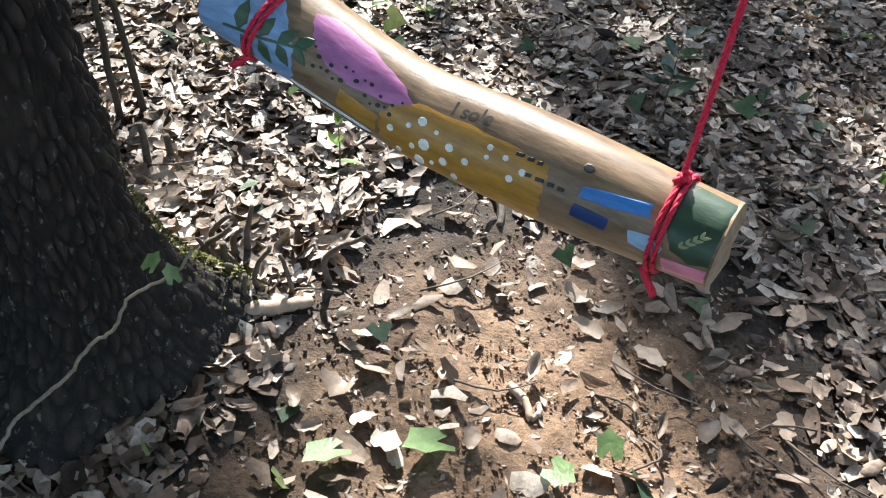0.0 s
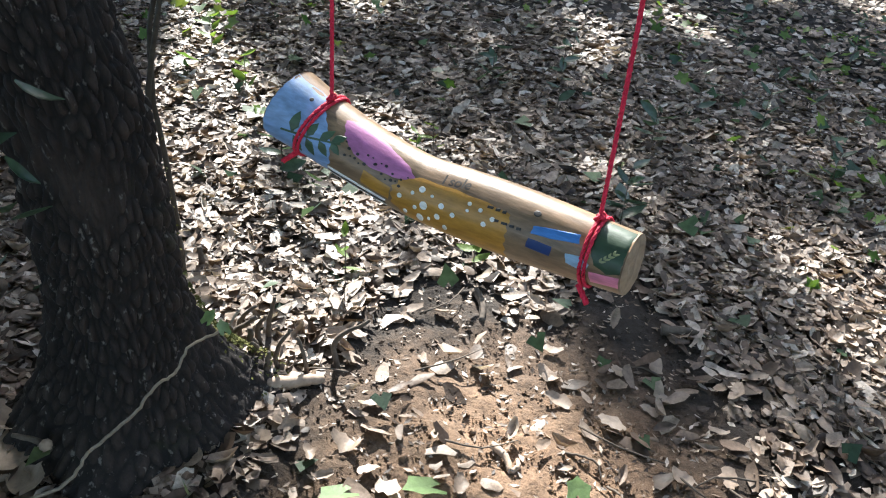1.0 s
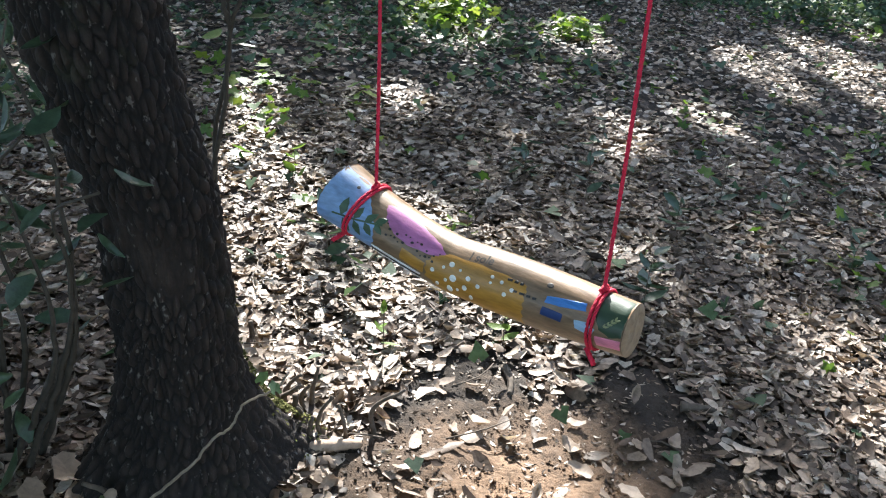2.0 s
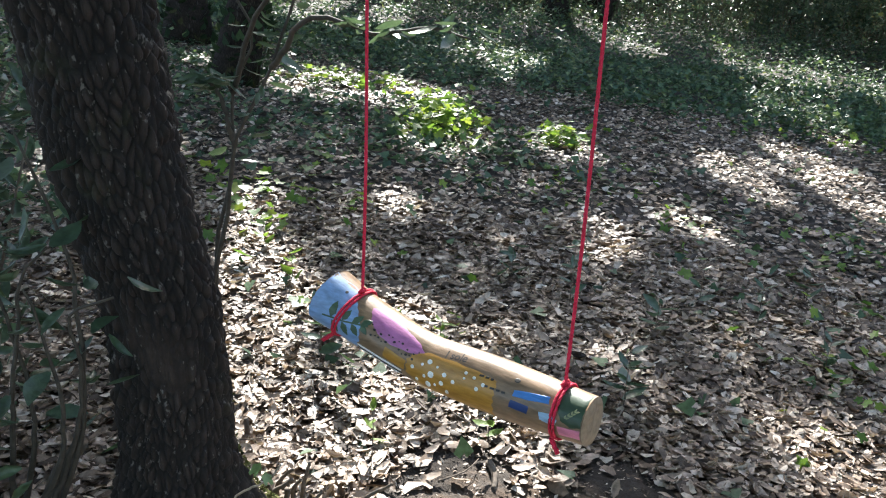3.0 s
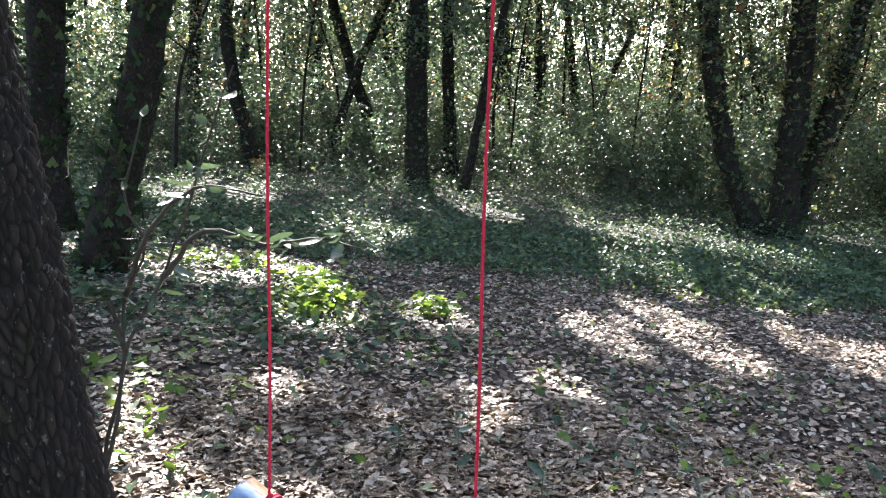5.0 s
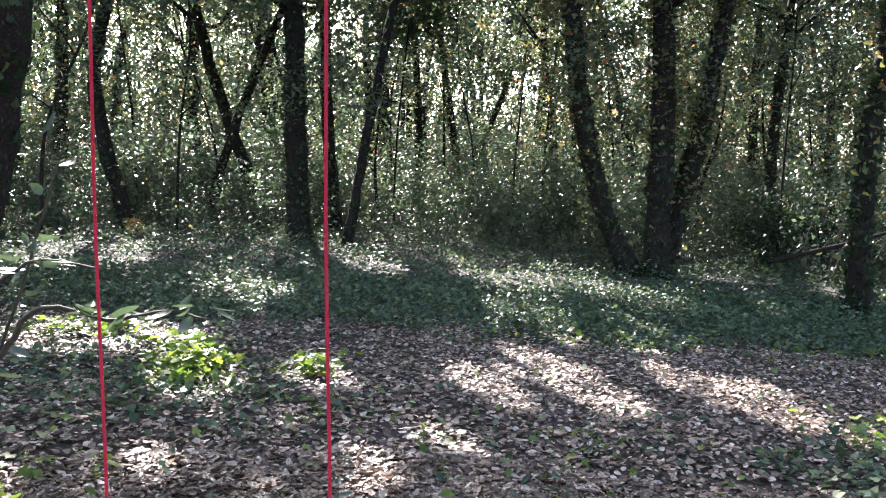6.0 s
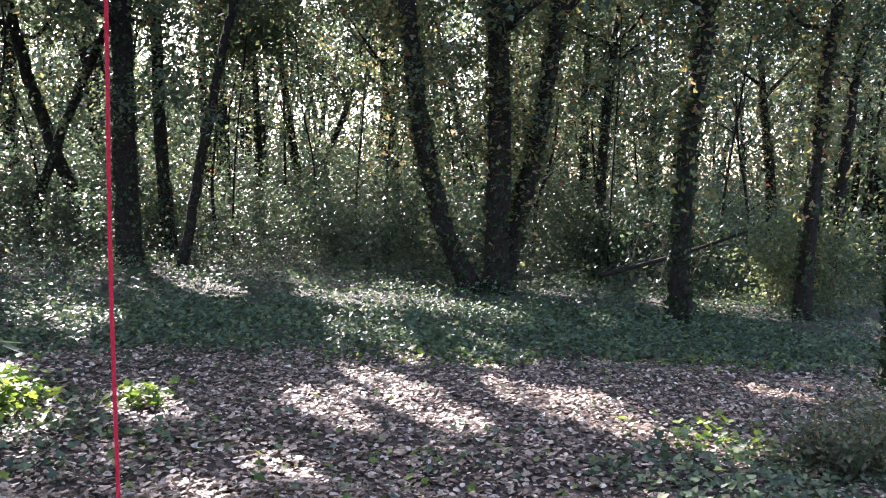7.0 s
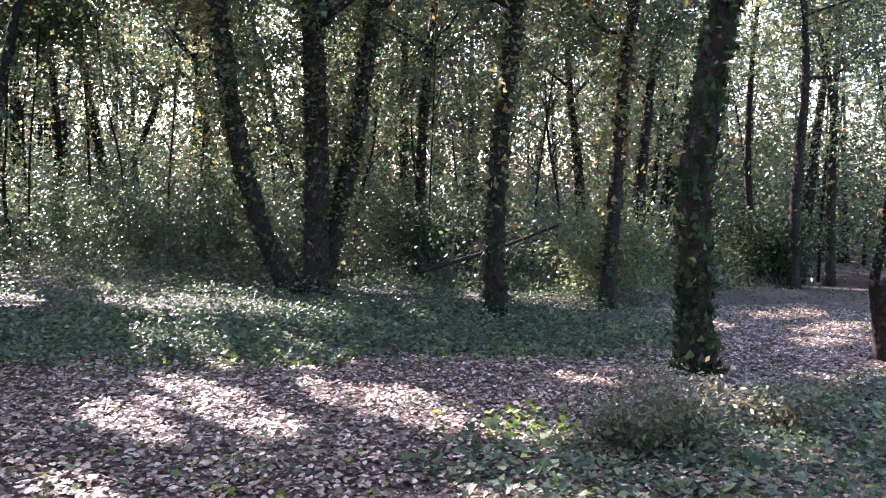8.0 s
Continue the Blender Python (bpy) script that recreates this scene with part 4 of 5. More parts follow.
def blade(s, v, ds, dv, w):
    """A painted leaf from (s, v) towards (s + ds, v + dv)."""
    return [(s, v), (s + ds * 0.35 - dv * w * 0.08, v + dv * 0.35 + ds * w * 12.4), (s + ds * 0.7 - dv * w * 0.06, v + dv * 0.7 + ds * w * 9), (s + ds, v + dv),
            (s + ds * 0.7 + dv * w * 0.06, v + dv * 0.7 - ds * w * 9), (s + ds * 0.35 + dv * w * 0.08, v + dv * 0.35 - ds * w * 12.4)]


def decorate(root):
    patch(root, "blue_paint", [(0.001, -1.2), (0.001, 1.1), (0.10, 1.1), (0.15, 0.5), (0.19, 0.0), (0.205, -0.6), (0.19, -1.2)], "sky_blue", 1, "pale blue paint on the log's end")
    patch(root, "painted_stem", [(0.05, -0.52), (0.13, -0.3), (0.215, 0.08), (0.215, 0.15), (0.13, -0.22), (0.05, -0.45)], "leaf_green", 3, "dark green painted sprig")
    for s, v, ds, dv in [(0.085, -0.42, -0.005, 0.75), (0.125, -0.28, 0.012, 0.62), (0.16, -0.14, 0.025, 0.55), (0.09, -0.44, 0.03, -0.42), (0.125, -0.3, 0.035, -0.42), (0.16, -0.14, 0.035, -0.36), (0.19, 0.02, 0.035, -0.25), (0.19, 0.05, 0.03, 0.4)]:
        patch(root, "painted_leaf", blade(s, v, ds, dv, 0.24 if abs(dv) > 0.5 else 0.28), "leaf_green", 3)
    patch(root, "mauve_paint", [(0.185, 0.9), (0.22, 1.08), (0.31, 1.0), (0.40, 0.72), (0.445, 0.36), (0.425, 0.2), (0.38, 0.1), (0.31, -0.02), (0.255, 0.1), (0.215, 0.4)], "mauve", 1, "mauve painted patch")
    for k in range(22):
        patch(root, "black_dot", disc(0.225 + 0.0092 * k + 0.004 * math.sin(k * 2.1), 0.12 - 0.10 * math.sin(k * 0.45) + 0.2 * math.cos(k * 2.7), 0.0030 + 0.0012 * (k % 3), None, 6), "black", 3)
    patch(root, "ochre_paint", [(0.30, -0.2), (0.385, -0.28), (0.385, -0.72), (0.30, -0.68)], "ochre", 1)
    patch(root, "ochre_paint", [(0.41, 0.32), (0.45, 0.5), (0.56, 0.52), (0.66, 0.46), (0.715, 0.35), (0.715, -1.1), (0.60, -1.15), (0.45, -1.1), (0.395, -0.75), (0.388, -0.2)], "ochre", 2, "ochre painted ground with white dots")
    for x, y, r in [(468, 262, 8), (448, 277, 5), (419, 297, 6), (495, 269, 4), (480, 297, 10), (521, 283, 7), (460, 308, 5), (515, 310, 7), (550, 293, 6), (437, 327, 5), (472, 328, 9), (495, 322, 4), (533, 329, 6), (580, 255, 5), (607, 260, 5), (580, 271, 4), (637, 270, 6), (621, 287, 6)]:
        patch(root, "white_dot", disc((x - 70) / 840, (272 - y) / 70, r / 800, r / 66), "white", 4)
    for k in range(4):
        v = -0.78 - 0.12 * k
        patch(root, "white_stripe" if k % 2 == 0 else "black_stripe", [(0.20, v), (0.375, v - 0.02), (0.375, v - 0.11), (0.20, v - 0.09)], "white" if k % 2 == 0 else "black", 2)
    patch(root, "blue_stroke", [(0.775, 0.28), (0.80, 0.36), (0.885, 0.52), (0.89, 0.24), (0.82, 0.08), (0.775, 0.04)], "royal_blue", 1, "brushed royal blue stroke")
    patch(root, "navy_block", [(0.772, -0.12), (0.832, -0.14), (0.83, -0.48), (0.768, -0.44)], "navy", 2)
    patch(root, "pale_blue_paint", [(0.865, -0.2), (0.9, -0.12), (0.925, -0.3), (0.915, -0.62), (0.87, -0.5)], "pale_blue", 1)
    patch(root, "green_paint", [(0.915, 1.15), (0.996, 1.15), (0.996, -0.3), (0.965, -0.42), (0.935, -0.25), (0.918, 0.2)], "dark_green", 1, "dark green paint round the sawn end")
    for k in range(4):
        patch(root, "painted_frond", blade(0.945 + 0.008 * k, -0.1 + 0.12 * k, 0.016, 0.10, 0.2), "olive", 3)
        patch(root, "painted_frond", blade(0.945 + 0.008 * k, -0.1 + 0.12 * k, 0.004, 0.18, 0.2), "olive", 3)
    patch(root, "pink_paint", [(0.925, -0.55), (0.996, -0.42), (0.996, -0.85), (0.93, -0.95)], "pink", 1)
    patch(root, "knot", disc(0.772, 0.66, 0.010, 0.09), "black", 1)
    patch(root, "knot", disc(0.08, 0.78, 0.006, 0.07), "black", 2)
    words(root, "I sole", 0.515, 0.53, 0.020)
    for row, (s0, bars) in enumerate([(0.652, (0.016, 0.012, 0.010)), (0.678, (0.014, 0.016, 0.012, 0.012))]):
        s = s0
        for k, w in enumerate(bars):
            v = 0.40 - 0.33 * row
            patch(root, "writing_bar", [(s, v), (s + w, v + 0.02), (s + w, v - 0.07), (s, v - 0.09)], "black", 4)
            s += w + 0.006
    tie(root, 0.115, 0.025)
    tie(root, 0.905, 0.0)


def words(root, text, s0, v0, size):
    """Handwritten words laid on the log's skin."""
    curve = bpy.data.curves.new("writing", "FONT")
    curve.body, curve.size, curve.offset = text, size, 0.0004
    ob = new("writing", curve)
    me = bpy.data.meshes.new_from_object(ob.evaluated_get(bpy.context.evaluated_depsgraph_get()))
    bpy.data.objects.remove(ob)
    for p in me.vertices:
        s, v = s0 + p.co.x / LOG_L, v0 + (p.co.y + 0.1 * p.co.x) / (LOG_R * 1.0)
        p.co = log_point(s, skin(s, v), 0.0024)
    me.materials.append(PAINT["black"])
    under(new("writing", me), root)


def cord_line(points, r=0.0021, turns=120.0):
    """A two-strand laid cord along points."""
    p = np.asarray(points, float)
    s = np.concatenate([[0], np.cumsum(np.linalg.norm(np.diff(p, axis=0), axis=1))])
    d = np.gradient(p, axis=0)
    d /= np.linalg.norm(d, axis=1)[:, None] + 1e-9
    u = np.cross(d, (0.31, 0.9, 0.3))
    u /= np.linalg.norm(u, axis=1)[:, None] + 1e-9
    w = np.cross(d, u)
    shape = Shape()
    for k in (0, 2.094, 4.189):
        a = s * turns * 2 + k
        shape.tube(p + r * 0.8 * (np.cos(a)[:, None] * u + np.sin(a)[:, None] * w), r, 6)
    return shape


def tie(root, s, slant):
    """The cord that is wound twice about the log, knotted on top and rises to the branch."""
    cord = tagged(new("cord"), "", "")
    cord.parent = root
    for k in range(2):
        ring = [log_point(max(0.01, s + 0.011 * k - slant * (1 - math.sin(a)) / 2), a, 0.0028) for a in np.linspace(0, 2 * math.pi, 49)]
        under(cord_line([tuple(q) for q in ring], 0.0016).object("loop", CORD), cord)
    top = log_point(s, math.pi / 2, 0.004)
    knot = [top + Vector((0.004 * math.cos(a), 0.004 * math.sin(2 * a), 0.002 + 0.004 * math.sin(a * 1.5))) for a in np.linspace(0, 6.28, 20)]
    under(cord_line([tuple(q) for q in knot], 0.0022).object("knot", CORD), cord)
    z1 = 2.97 - SWING_C.z + (0.05 if s > 0.5 else 0)
    n = 330
    rise = [(top.x + 0.0015 * math.sin(k * 0.05), top.y + 0.0015 * math.sin(k * 0.037), top.z + (z1 - top.z) * k / (n - 1)) for k in range(n)]
    under(cord_line(rise, 0.0019).object("rope", CORD), cord, "taut red twisted rope")
    low = log_point(max(0.01, s - slant), -math.pi / 2 + 0.5, 0.004)
    tail = [low + Vector((0.004 * k * (1 if s > 0.5 else -1) - 0.006, -0.002 * k, -0.0035 * k)) for k in range(6)]
    under(cord_line([tuple(q) for q in tail], 0.0026).object("tail", CORD), cord)


def build_swing():
    root = tagged(new("log_swing"), "bowed painted log hanging level from two red cords", "swing")
    root.matrix_world = Matrix.Translation(SWING_C) @ Matrix.Rotation(SWING_TURN, 4, "Z")
    n, segs = 130, 96
    v = [log_point(i / (n - 1), 2 * math.pi * j / segs) for i in range(n) for j in range(segs)]
    q = [(i * segs + j, i * segs + (j + 1) % segs, (i + 1) * segs + (j + 1) % segs, (i + 1) * segs + j) for i in range(n - 1) for j in range(segs)]
    ends = []
    for first, way in ((0, -1), ((n - 1) * segs, 1)):
        ring0 = list(range(first, first + segs))
        mid = log_line(0 if way < 0 else 1)
        for f in (0.7, 0.4, 0.15):
            ring1 = []
            for k in range(segs):
                p = mid + (v[first + k] - mid) * f
                p.x += way * (0.003 + 0.004 * noise.noise(Vector((p.y * 60, p.z * 60, way))))
                ring1.append(len(v))
                v.append(p)
            ends += [(ring0[k], ring0[(k + 1) % segs], ring1[(k + 1) % segs], ring1[k])[::-way] for k in range(segs)]
            ring0 = ring1
        ends.append(tuple(ring0)[::way])
    me = bpy.data.meshes.new("log")
    me.from_pydata(v, [], q + ends)
    me.materials.append(WOOD)
    me.materials.append(END)
    me.materials.append(PAINT["sky_blue"])
    for f in me.polygons:
        cap = f.index >= len(q)
        f.use_smooth = not cap
        if cap:
            f.material_index = 2 if f.center.x < 0 else 1
    under(new("log", me), root)
    decorate(root)
    return root


build_swing()

# ---------------------------------------------------------------- loose things round the swing
g2 = np.random.default_rng(77)
PALE = leaf_material("pale_dry_leaf", [(0.0, (0.20, 0.135, 0.09)), (0.5, (0.30, 0.22, 0.16)), (1.0, (0.42, 0.34, 0.265))], 0.5, 0.12)
IVYLIGHT = leaf_material("light_ivy_leaf", [(0.0, (0.09, 0.17, 0.055)), (1.0, (0.17, 0.25, 0.10))], 0.4, 0.3)


HERO = [(-0.326, 3.343), (-0.295, 3.334), (-0.286, 3.142), (0.55, 3.499), (0.45, 3.46), (0.289, 3.499), (-0.103, 3.035), (-0.053, 2.999), (0.513, 3.335), (0.667, 3.302), (-0.158, 3.091), (-0.187, 2.996), (0.767, 3.133), (-0.198, 3.446), (-0.194, 3.364), (0.816, 3.656), (0.706, 3.452), (0.63, 3.631), (0.549, 3.395), (0.085, 3.03), (-0.272, 3.256), (0.282, 3.415), (-0.123, 3.216), (0.298, 3.334), (-0.082, 3.553), (0.231, 3.937), (-0.223, 3.048), (-0.334, 3.056), (0.418, 3.279), (0.554, 3.136), (0.663, 3.163)]
for k, (x, y) in enumerate(HERO):
    size = 0.045 + 0.025 * g2.uniform()
    ob = scattered("fallen_leaf", ragged_leaf(k + 20, 6, g2.uniform(0.5, 0.68), g2.uniform(0.05, 0.16), g2.uniform(-0.15, 0.25)), np.array([(0, 0, 0.0)]), np.array([size]), np.array([g2.uniform(0, 6.28)]), np.array([g2.normal(0, 0.12)]), np.array([g2.normal(0, 0.25)]), PALE)
    ob.location = (x, y, ground_z(x, y) + 0.014)
    tagged(ob, "large pale dry leaf lying on the soil", "leaf", "fallen leaves by the swing")

for x, y, size in [(-0.153, 2.948, 0.07), (0.01, 2.999, 0.075), (0.327, 3.052, 0.045), (0.242, 2.976, 0.05)]:
    ob = scattered("ivy_leaf", lobed_leaf(5, 0.2, 0.16), np.array([(0, 0, 0.0)]), np.array([size]), np.array([g2.uniform(0, 6.28)]), np.array([0.35]), np.array([0.2]), IVYLIGHT)
    ob.location = (x, y, ground_z(x, y) + 0.03)
    tagged(ob, "green ivy leaf lying on the bare soil", "leaf", "ivy leaves on the soil")


def stick(points, r0, r1, material, label, name="stick"):
    p = np.array(points)
    ob = Shape().tube(bezier(p - p[0], 14) + g2.normal(0, 0.0008, (14, 3)), np.linspace(r0, r1, 14), 8).object(name, material)
    ob.location = p[0]
    return tagged(ob, label, "stick")


def lying(a, b, r0, r1, material, label, bend=0.01):
    za, zb = ground_z(*a) + r0 * 0.9, ground_z(*b) + r1 * 0.9
    m = ((a[0] + b[0]) / 2 + bend, (a[1] + b[1]) / 2, (za + zb) / 2 + abs(bend) * 0.4)
    return stick([(*a, za), m, (*b, zb)], r0, r1, material, label)


DEAD = plain_material("dead_wood", (0.10, 0.078, 0.06), 0.9, 0.4, 60, 0.6)
PALEWOOD = plain_material("pale_wood", (0.36, 0.26, 0.19), 0.75, 0.3, 50, 0.5)
VINE = plain_material("dry_vine", (0.24, 0.195, 0.145), 0.8, 0.25, 120, 0.4)

lying((0.581, 3.648), (0.697, 3.647), 0.016, 0.009, DEAD, "thick dark dead stick among the litter")
lying((0.742, 3.754), (0.79, 3.659), 0.009, 0.006, DEAD, "dark dead stick lying in the litter", 0.02)
lying((0.147, 3.158), (0.191, 3.091), 0.009, 0.007, PALEWOOD, "pale barkless forked twig on bare soil")
lying((0.191, 3.091), (0.203, 3.128), 0.006, 0.005, PALEWOOD, "short pale twig piece on bare soil")
lying((-0.356, 3.209), (-0.244, 3.277), 0.018, 0.011, PALEWOOD, "worn pale root end at the oak's foot", 0.02)
lying((0.085, 3.701), (0.108, 3.585), 0.012, 0.008, DEAD, "dark flake of bark on sunlit soil")
lying((0.305, 3.176), (0.385, 3.104), 0.003, 0.002, DEAD, "thin dark twig on the soil", 0.03)
lying((0.395, 3.094), (0.345, 3.005), 0.003, 0.002, DEAD, "thin curved twig on the soil", 0.05)

for x, y, h in [(-0.412, 3.292, 0.1), (-0.667, 3.578, 0.12), (-0.443, 3.197, 0.06), (-0.633, 3.617, 0.07)]:
    z = ground_z(x, y)
    stick([(x, y, z - 0.01), (x + 0.006, y, z + h * 0.5), (x + 0.002, y + 0.006, z + h)], 0.010, 0.007, DEAD, "broken dead sprout standing by the oak", "dead_sprout")

vine = tagged(new("creeping_vine"), "thin pale ivy vine trailing across the oak's foot", "vine")
vine_line = np.array([(-0.321, 2.98, 0.419), (-0.382, 2.93, 0.381), (-0.41, 2.9, 0.358), (-0.447, 2.87, 0.311), (-0.525, 2.84, 0.233), (-0.567, 2.8, 0.191), (-0.623, 2.75, 0.161)])
under(Shape().tube(bezier(vine_line, 60) + 0.006 * np.sin(np.arange(60)[:, None] * np.array([0.41, 0.29, 0.53]) + (0, 1, 2)) + g2.normal(0, 0.001, (60, 3)), np.linspace(0.0022, 0.0034, 60), 6).object("vine_stem", VINE), vine)
for k, p in enumerate([(-0.36, 2.95, 0.431), (-0.34, 2.95, 0.412)]):
    under(scattered("leaf", lobed_leaf(5, 0.2, 0.16), np.array([p]), np.array([0.026]), np.array([1.2 + k]), np.array([0.5]), np.array([0.2]), IVYLIGHT), vine)


def seedling(x, y, h, leaves, size, material, label, name="seedling", lean=0.0):
    """A small upright plant: a stalk with leaves up it."""
    z = ground_z(x, y)
    root = tagged(new(name), label, "plant")
    root.location = (x, y, z)
    line = bezier([(0, 0, -0.01), (lean * 0.4, 0.01, h * 0.5), (lean, 0.0, h)], 9)
    under(Shape().tube(line, np.linspace(0.0022, 0.0012, 9), 5).object("stalk", TWIG), root)
    for k in range(leaves):
        f = 0.35 + 0.65 * k / max(1, leaves - 1)
        p = line[int(f * 8)]
        a = k * 2.4 + g2.uniform(0, 1)
        c = p + np.array([math.cos(a), math.sin(a), 0.25]) * size * 0.45
        under(scattered("leaf", oval_leaf(4, 0.45, 0.08, 0.18), np.array([c]), np.array([size * g2.uniform(0.8, 1.1)]), np.array([a]), np.array([g2.normal(0.35, 0.25)]), np.array([g2.normal(0, 0.3)]), material), root)
    return root


seedling(0.073, 3.797, 0.13, 5, 0.06, FRESH, "yellow-green seedling standing at the bare soil's edge")
for x, y in [(-0.301, 4.349), (-0.153, 4.378), (-0.833, 4.755), (-1.064, 5.083), (0.923, 5.681), (-0.804, 5.694), (-0.103, 4.458), (-0.263, 3.668), (0.896, 6.191)]:
    seedling(x, y, g2.uniform(0.06, 0.14), int(g2.integers(4, 8)), g2.uniform(0.045, 0.07), FRESH, "small bright green seedling in the leaf litter")
for x, y in [(0.688, 4.746), (1.144, 4.975), (1.466, 5.396), (0.512, 4.117), (0.919, 5.109), (1.841, 6.021), (0.345, 4.982), (0.425, 5.511), (-0.535, 4.099), (0.079, 5.172), (1.272, 6.018), (1.35, 4.69)]:
    seedling(x, y, g2.uniform(0.12, 0.3), int(g2.integers(5, 10)), g2.uniform(0.06, 0.09), DARKLEAF, "dark green young plant in the leaf litter")


DARKTWIG = plain_material("dark_twig_bark", (0.055, 0.045, 0.034), 0.85, 0.4, 40)


def sapling(name, stems, branch_leaves, size, material, label):
    """A thin young tree: stems through given points, leaves at the ends of short stalks along them."""
    root = tagged(new(name), label, "sapling")
    base = np.array(stems[0][0], float)
    root.location = base
    for pts in stems:
        line = bezier(np.array(pts) - base, 24)
        under(Shape().tube(line + g2.normal(0, 0.002, line.shape), np.linspace(0.0085, 0.0024, 24), 7).object("stem", DARKTWIG), root)
        for _ in range(branch_leaves):
            p = line[g2.integers(11, 24)]
            a = g2.uniform(0, 6.283)
            c = p + np.array([math.cos(a), math.sin(a), g2.uniform(-0.3, 0.4)]) * size * g2.uniform(0.5, 1.0)
            under(scattered("leaf", oval_leaf(4, 0.36, 0.1, 0.2), np.array([c]), np.array([size * g2.uniform(0.7, 1.15)]), np.array([a]), np.array([g2.normal(-0.1, 0.35)]), np.array([g2.normal(0, 0.5)]), material), root)
    return root


sapling("sapling", [[(-0.78, 3.72, 0.05), (-0.748, 3.7, 0.46), (-0.697, 3.7, 0.672), (-0.664, 3.7, 0.9), (-0.551, 3.68, 1.121), (-0.414, 3.65, 1.509), (-0.345, 3.6, 1.677)], [(-0.551, 3.68, 1.121), (-0.39, 3.55, 1.267), (-0.242, 3.5, 1.241), (-0.103, 3.45, 1.267), (-0.02, 3.4, 1.258)], [(-0.664, 3.7, 0.9), (-0.73, 3.68, 1.077), (-0.8, 3.66, 1.076)]], 26, 0.065, DARKLEAF, "thin leafy sapling growing behind the oak")
sapling("sapling", [[(-0.74, 3.76, 0.05), (-0.722, 3.72, 0.661), (-0.678, 3.72, 0.832), (-0.668, 3.72, 1.04), (-0.609, 3.7, 1.227), (-0.641, 3.7, 1.275), (-0.604, 3.7, 1.545)], [(-0.668, 3.72, 1.04), (-0.561, 3.6, 1.253), (-0.418, 3.5, 1.374), (-0.24, 3.4, 1.375)]], 9, 0.06, DARKLEAF, "slender sapling with few narrow leaves")
sapling("shrub", [[(-0.93, 3.05, 0.05), (-0.7, 2.93, 0.585), (-0.705, 2.92, 0.897), (-0.763, 2.9, 1.108)], [(-0.93, 3.0, 0.05), (-0.686, 2.9, 0.665), (-0.68, 2.87, 0.774), (-0.576, 2.85, 0.828)], [(-0.97, 3.0, 0.05), (-0.718, 2.88, 0.576), (-0.713, 2.85, 0.691), (-0.723, 2.82, 0.841)], [(-1.02, 3.1, 0.05), (-0.832, 2.95, 0.548), (-0.86, 2.95, 0.723), (-0.906, 2.95, 0.91)], [(-1.0, 3.05, 0.05), (-0.814, 2.9, 0.654), (-0.757, 2.88, 0.857), (-0.696, 2.86, 0.915)]], 7, 0.085, DARKLEAF, "dark shrub with long leaves against the oak")

# twigs and crumbs of soil
def twigs(n):
    s = Shape()
    for _ in range(n):
        x, y = g2.uniform(-2.5, 4), g2.uniform(2.2, 7.5)
        a, l = g2.uniform(0, 6.283), g2.uniform(0.05, 0.22)
        z = ground_z(x, y) + 0.014
        s.tube(bezier([(x, y, z), (x + math.cos(a) * l / 2, y + math.sin(a) * l / 2, z + g2.uniform(0, 0.02)), (x + math.cos(a + 0.3) * l, y + math.sin(a + 0.3) * l, z + g2.uniform(-0.005, 0.01))], 5), np.linspace(0.0028, 0.0012, 5), 5)
    return tagged(s.object("twig_litter", DEAD), "thin dark twigs strewn among the dry leaves", "twigs", kind="stuff")


def crumbs(n):
    x, y = g2.normal(0.2, 0.42, n), g2.normal(3.0, 0.5, n)
    v = np.array([(1, 0, 0), (-1, 0.1, 0), (0, 1, 0.1), (0.1, -1, 0), (0, 0, 0.8), (0, 0, -0.8)])
    q = np.array([(0, 2, 4), (2, 1, 4), (1, 3, 4), (3, 0, 4), (2, 0, 5), (1, 2, 5), (3, 1, 5), (0, 3, 5)])
    size = g2.gamma(1.6, 0.0013, n) + 0.001
    ob = scattered("soil_crumbs", (v, q), np.stack([x, y, height(x, y) + 0.002], -1), size, g2.uniform(0, 6.28, n), g2.uniform(0, 3, n), g2.uniform(0, 3, n), SOIL)
    return tagged(ob, "crumbs and clods of brown soil", "soil", kind="stuff")


twigs(420)
crumbs(7000)

# moss up the oak's root flare
def moss_tufts(n):
    a = g2.normal(0.85, 0.22, n)
    z = 0.02 + g2.gamma(1.6, 0.075, n)
    r = np.interp(z, [0.0, 0.06, 0.14, 0.3, 0.5], [0.235, 0.19, 0.156, 0.134, 0.126]) + 0.12 * np.exp(-(1 - np.cos(a - 0.55)) / 0.10) * np.clip((0.34 - z) / 0.34, 0, 1) ** 1.7
    x, y = -0.60 + np.cos(a) * r, 3.10 + np.sin(a) * r
    ob = scattered("moss", kite_leaf(0.5), np.stack([x, y, z + 0.038], -1), g2.uniform(0.005, 0.014, n), g2.uniform(0, 6.28, n), g2.normal(0.2, 0.6, n), g2.normal(0, 0.6, n), MOSS)
    return tagged(ob, "yellow-green moss on the oak's foot", "moss", kind="stuff")


moss_tufts(1300)

# ---------------------------------------------------------------- right of the path
ORANGE = leaf_material("dead_orange_leaf", [(0.0, (0.45, 0.20, 0.05)), (1.0, (0.6, 0.36, 0.1))], 0.5, 0.35)
g3 = np.random.default_rng(9)
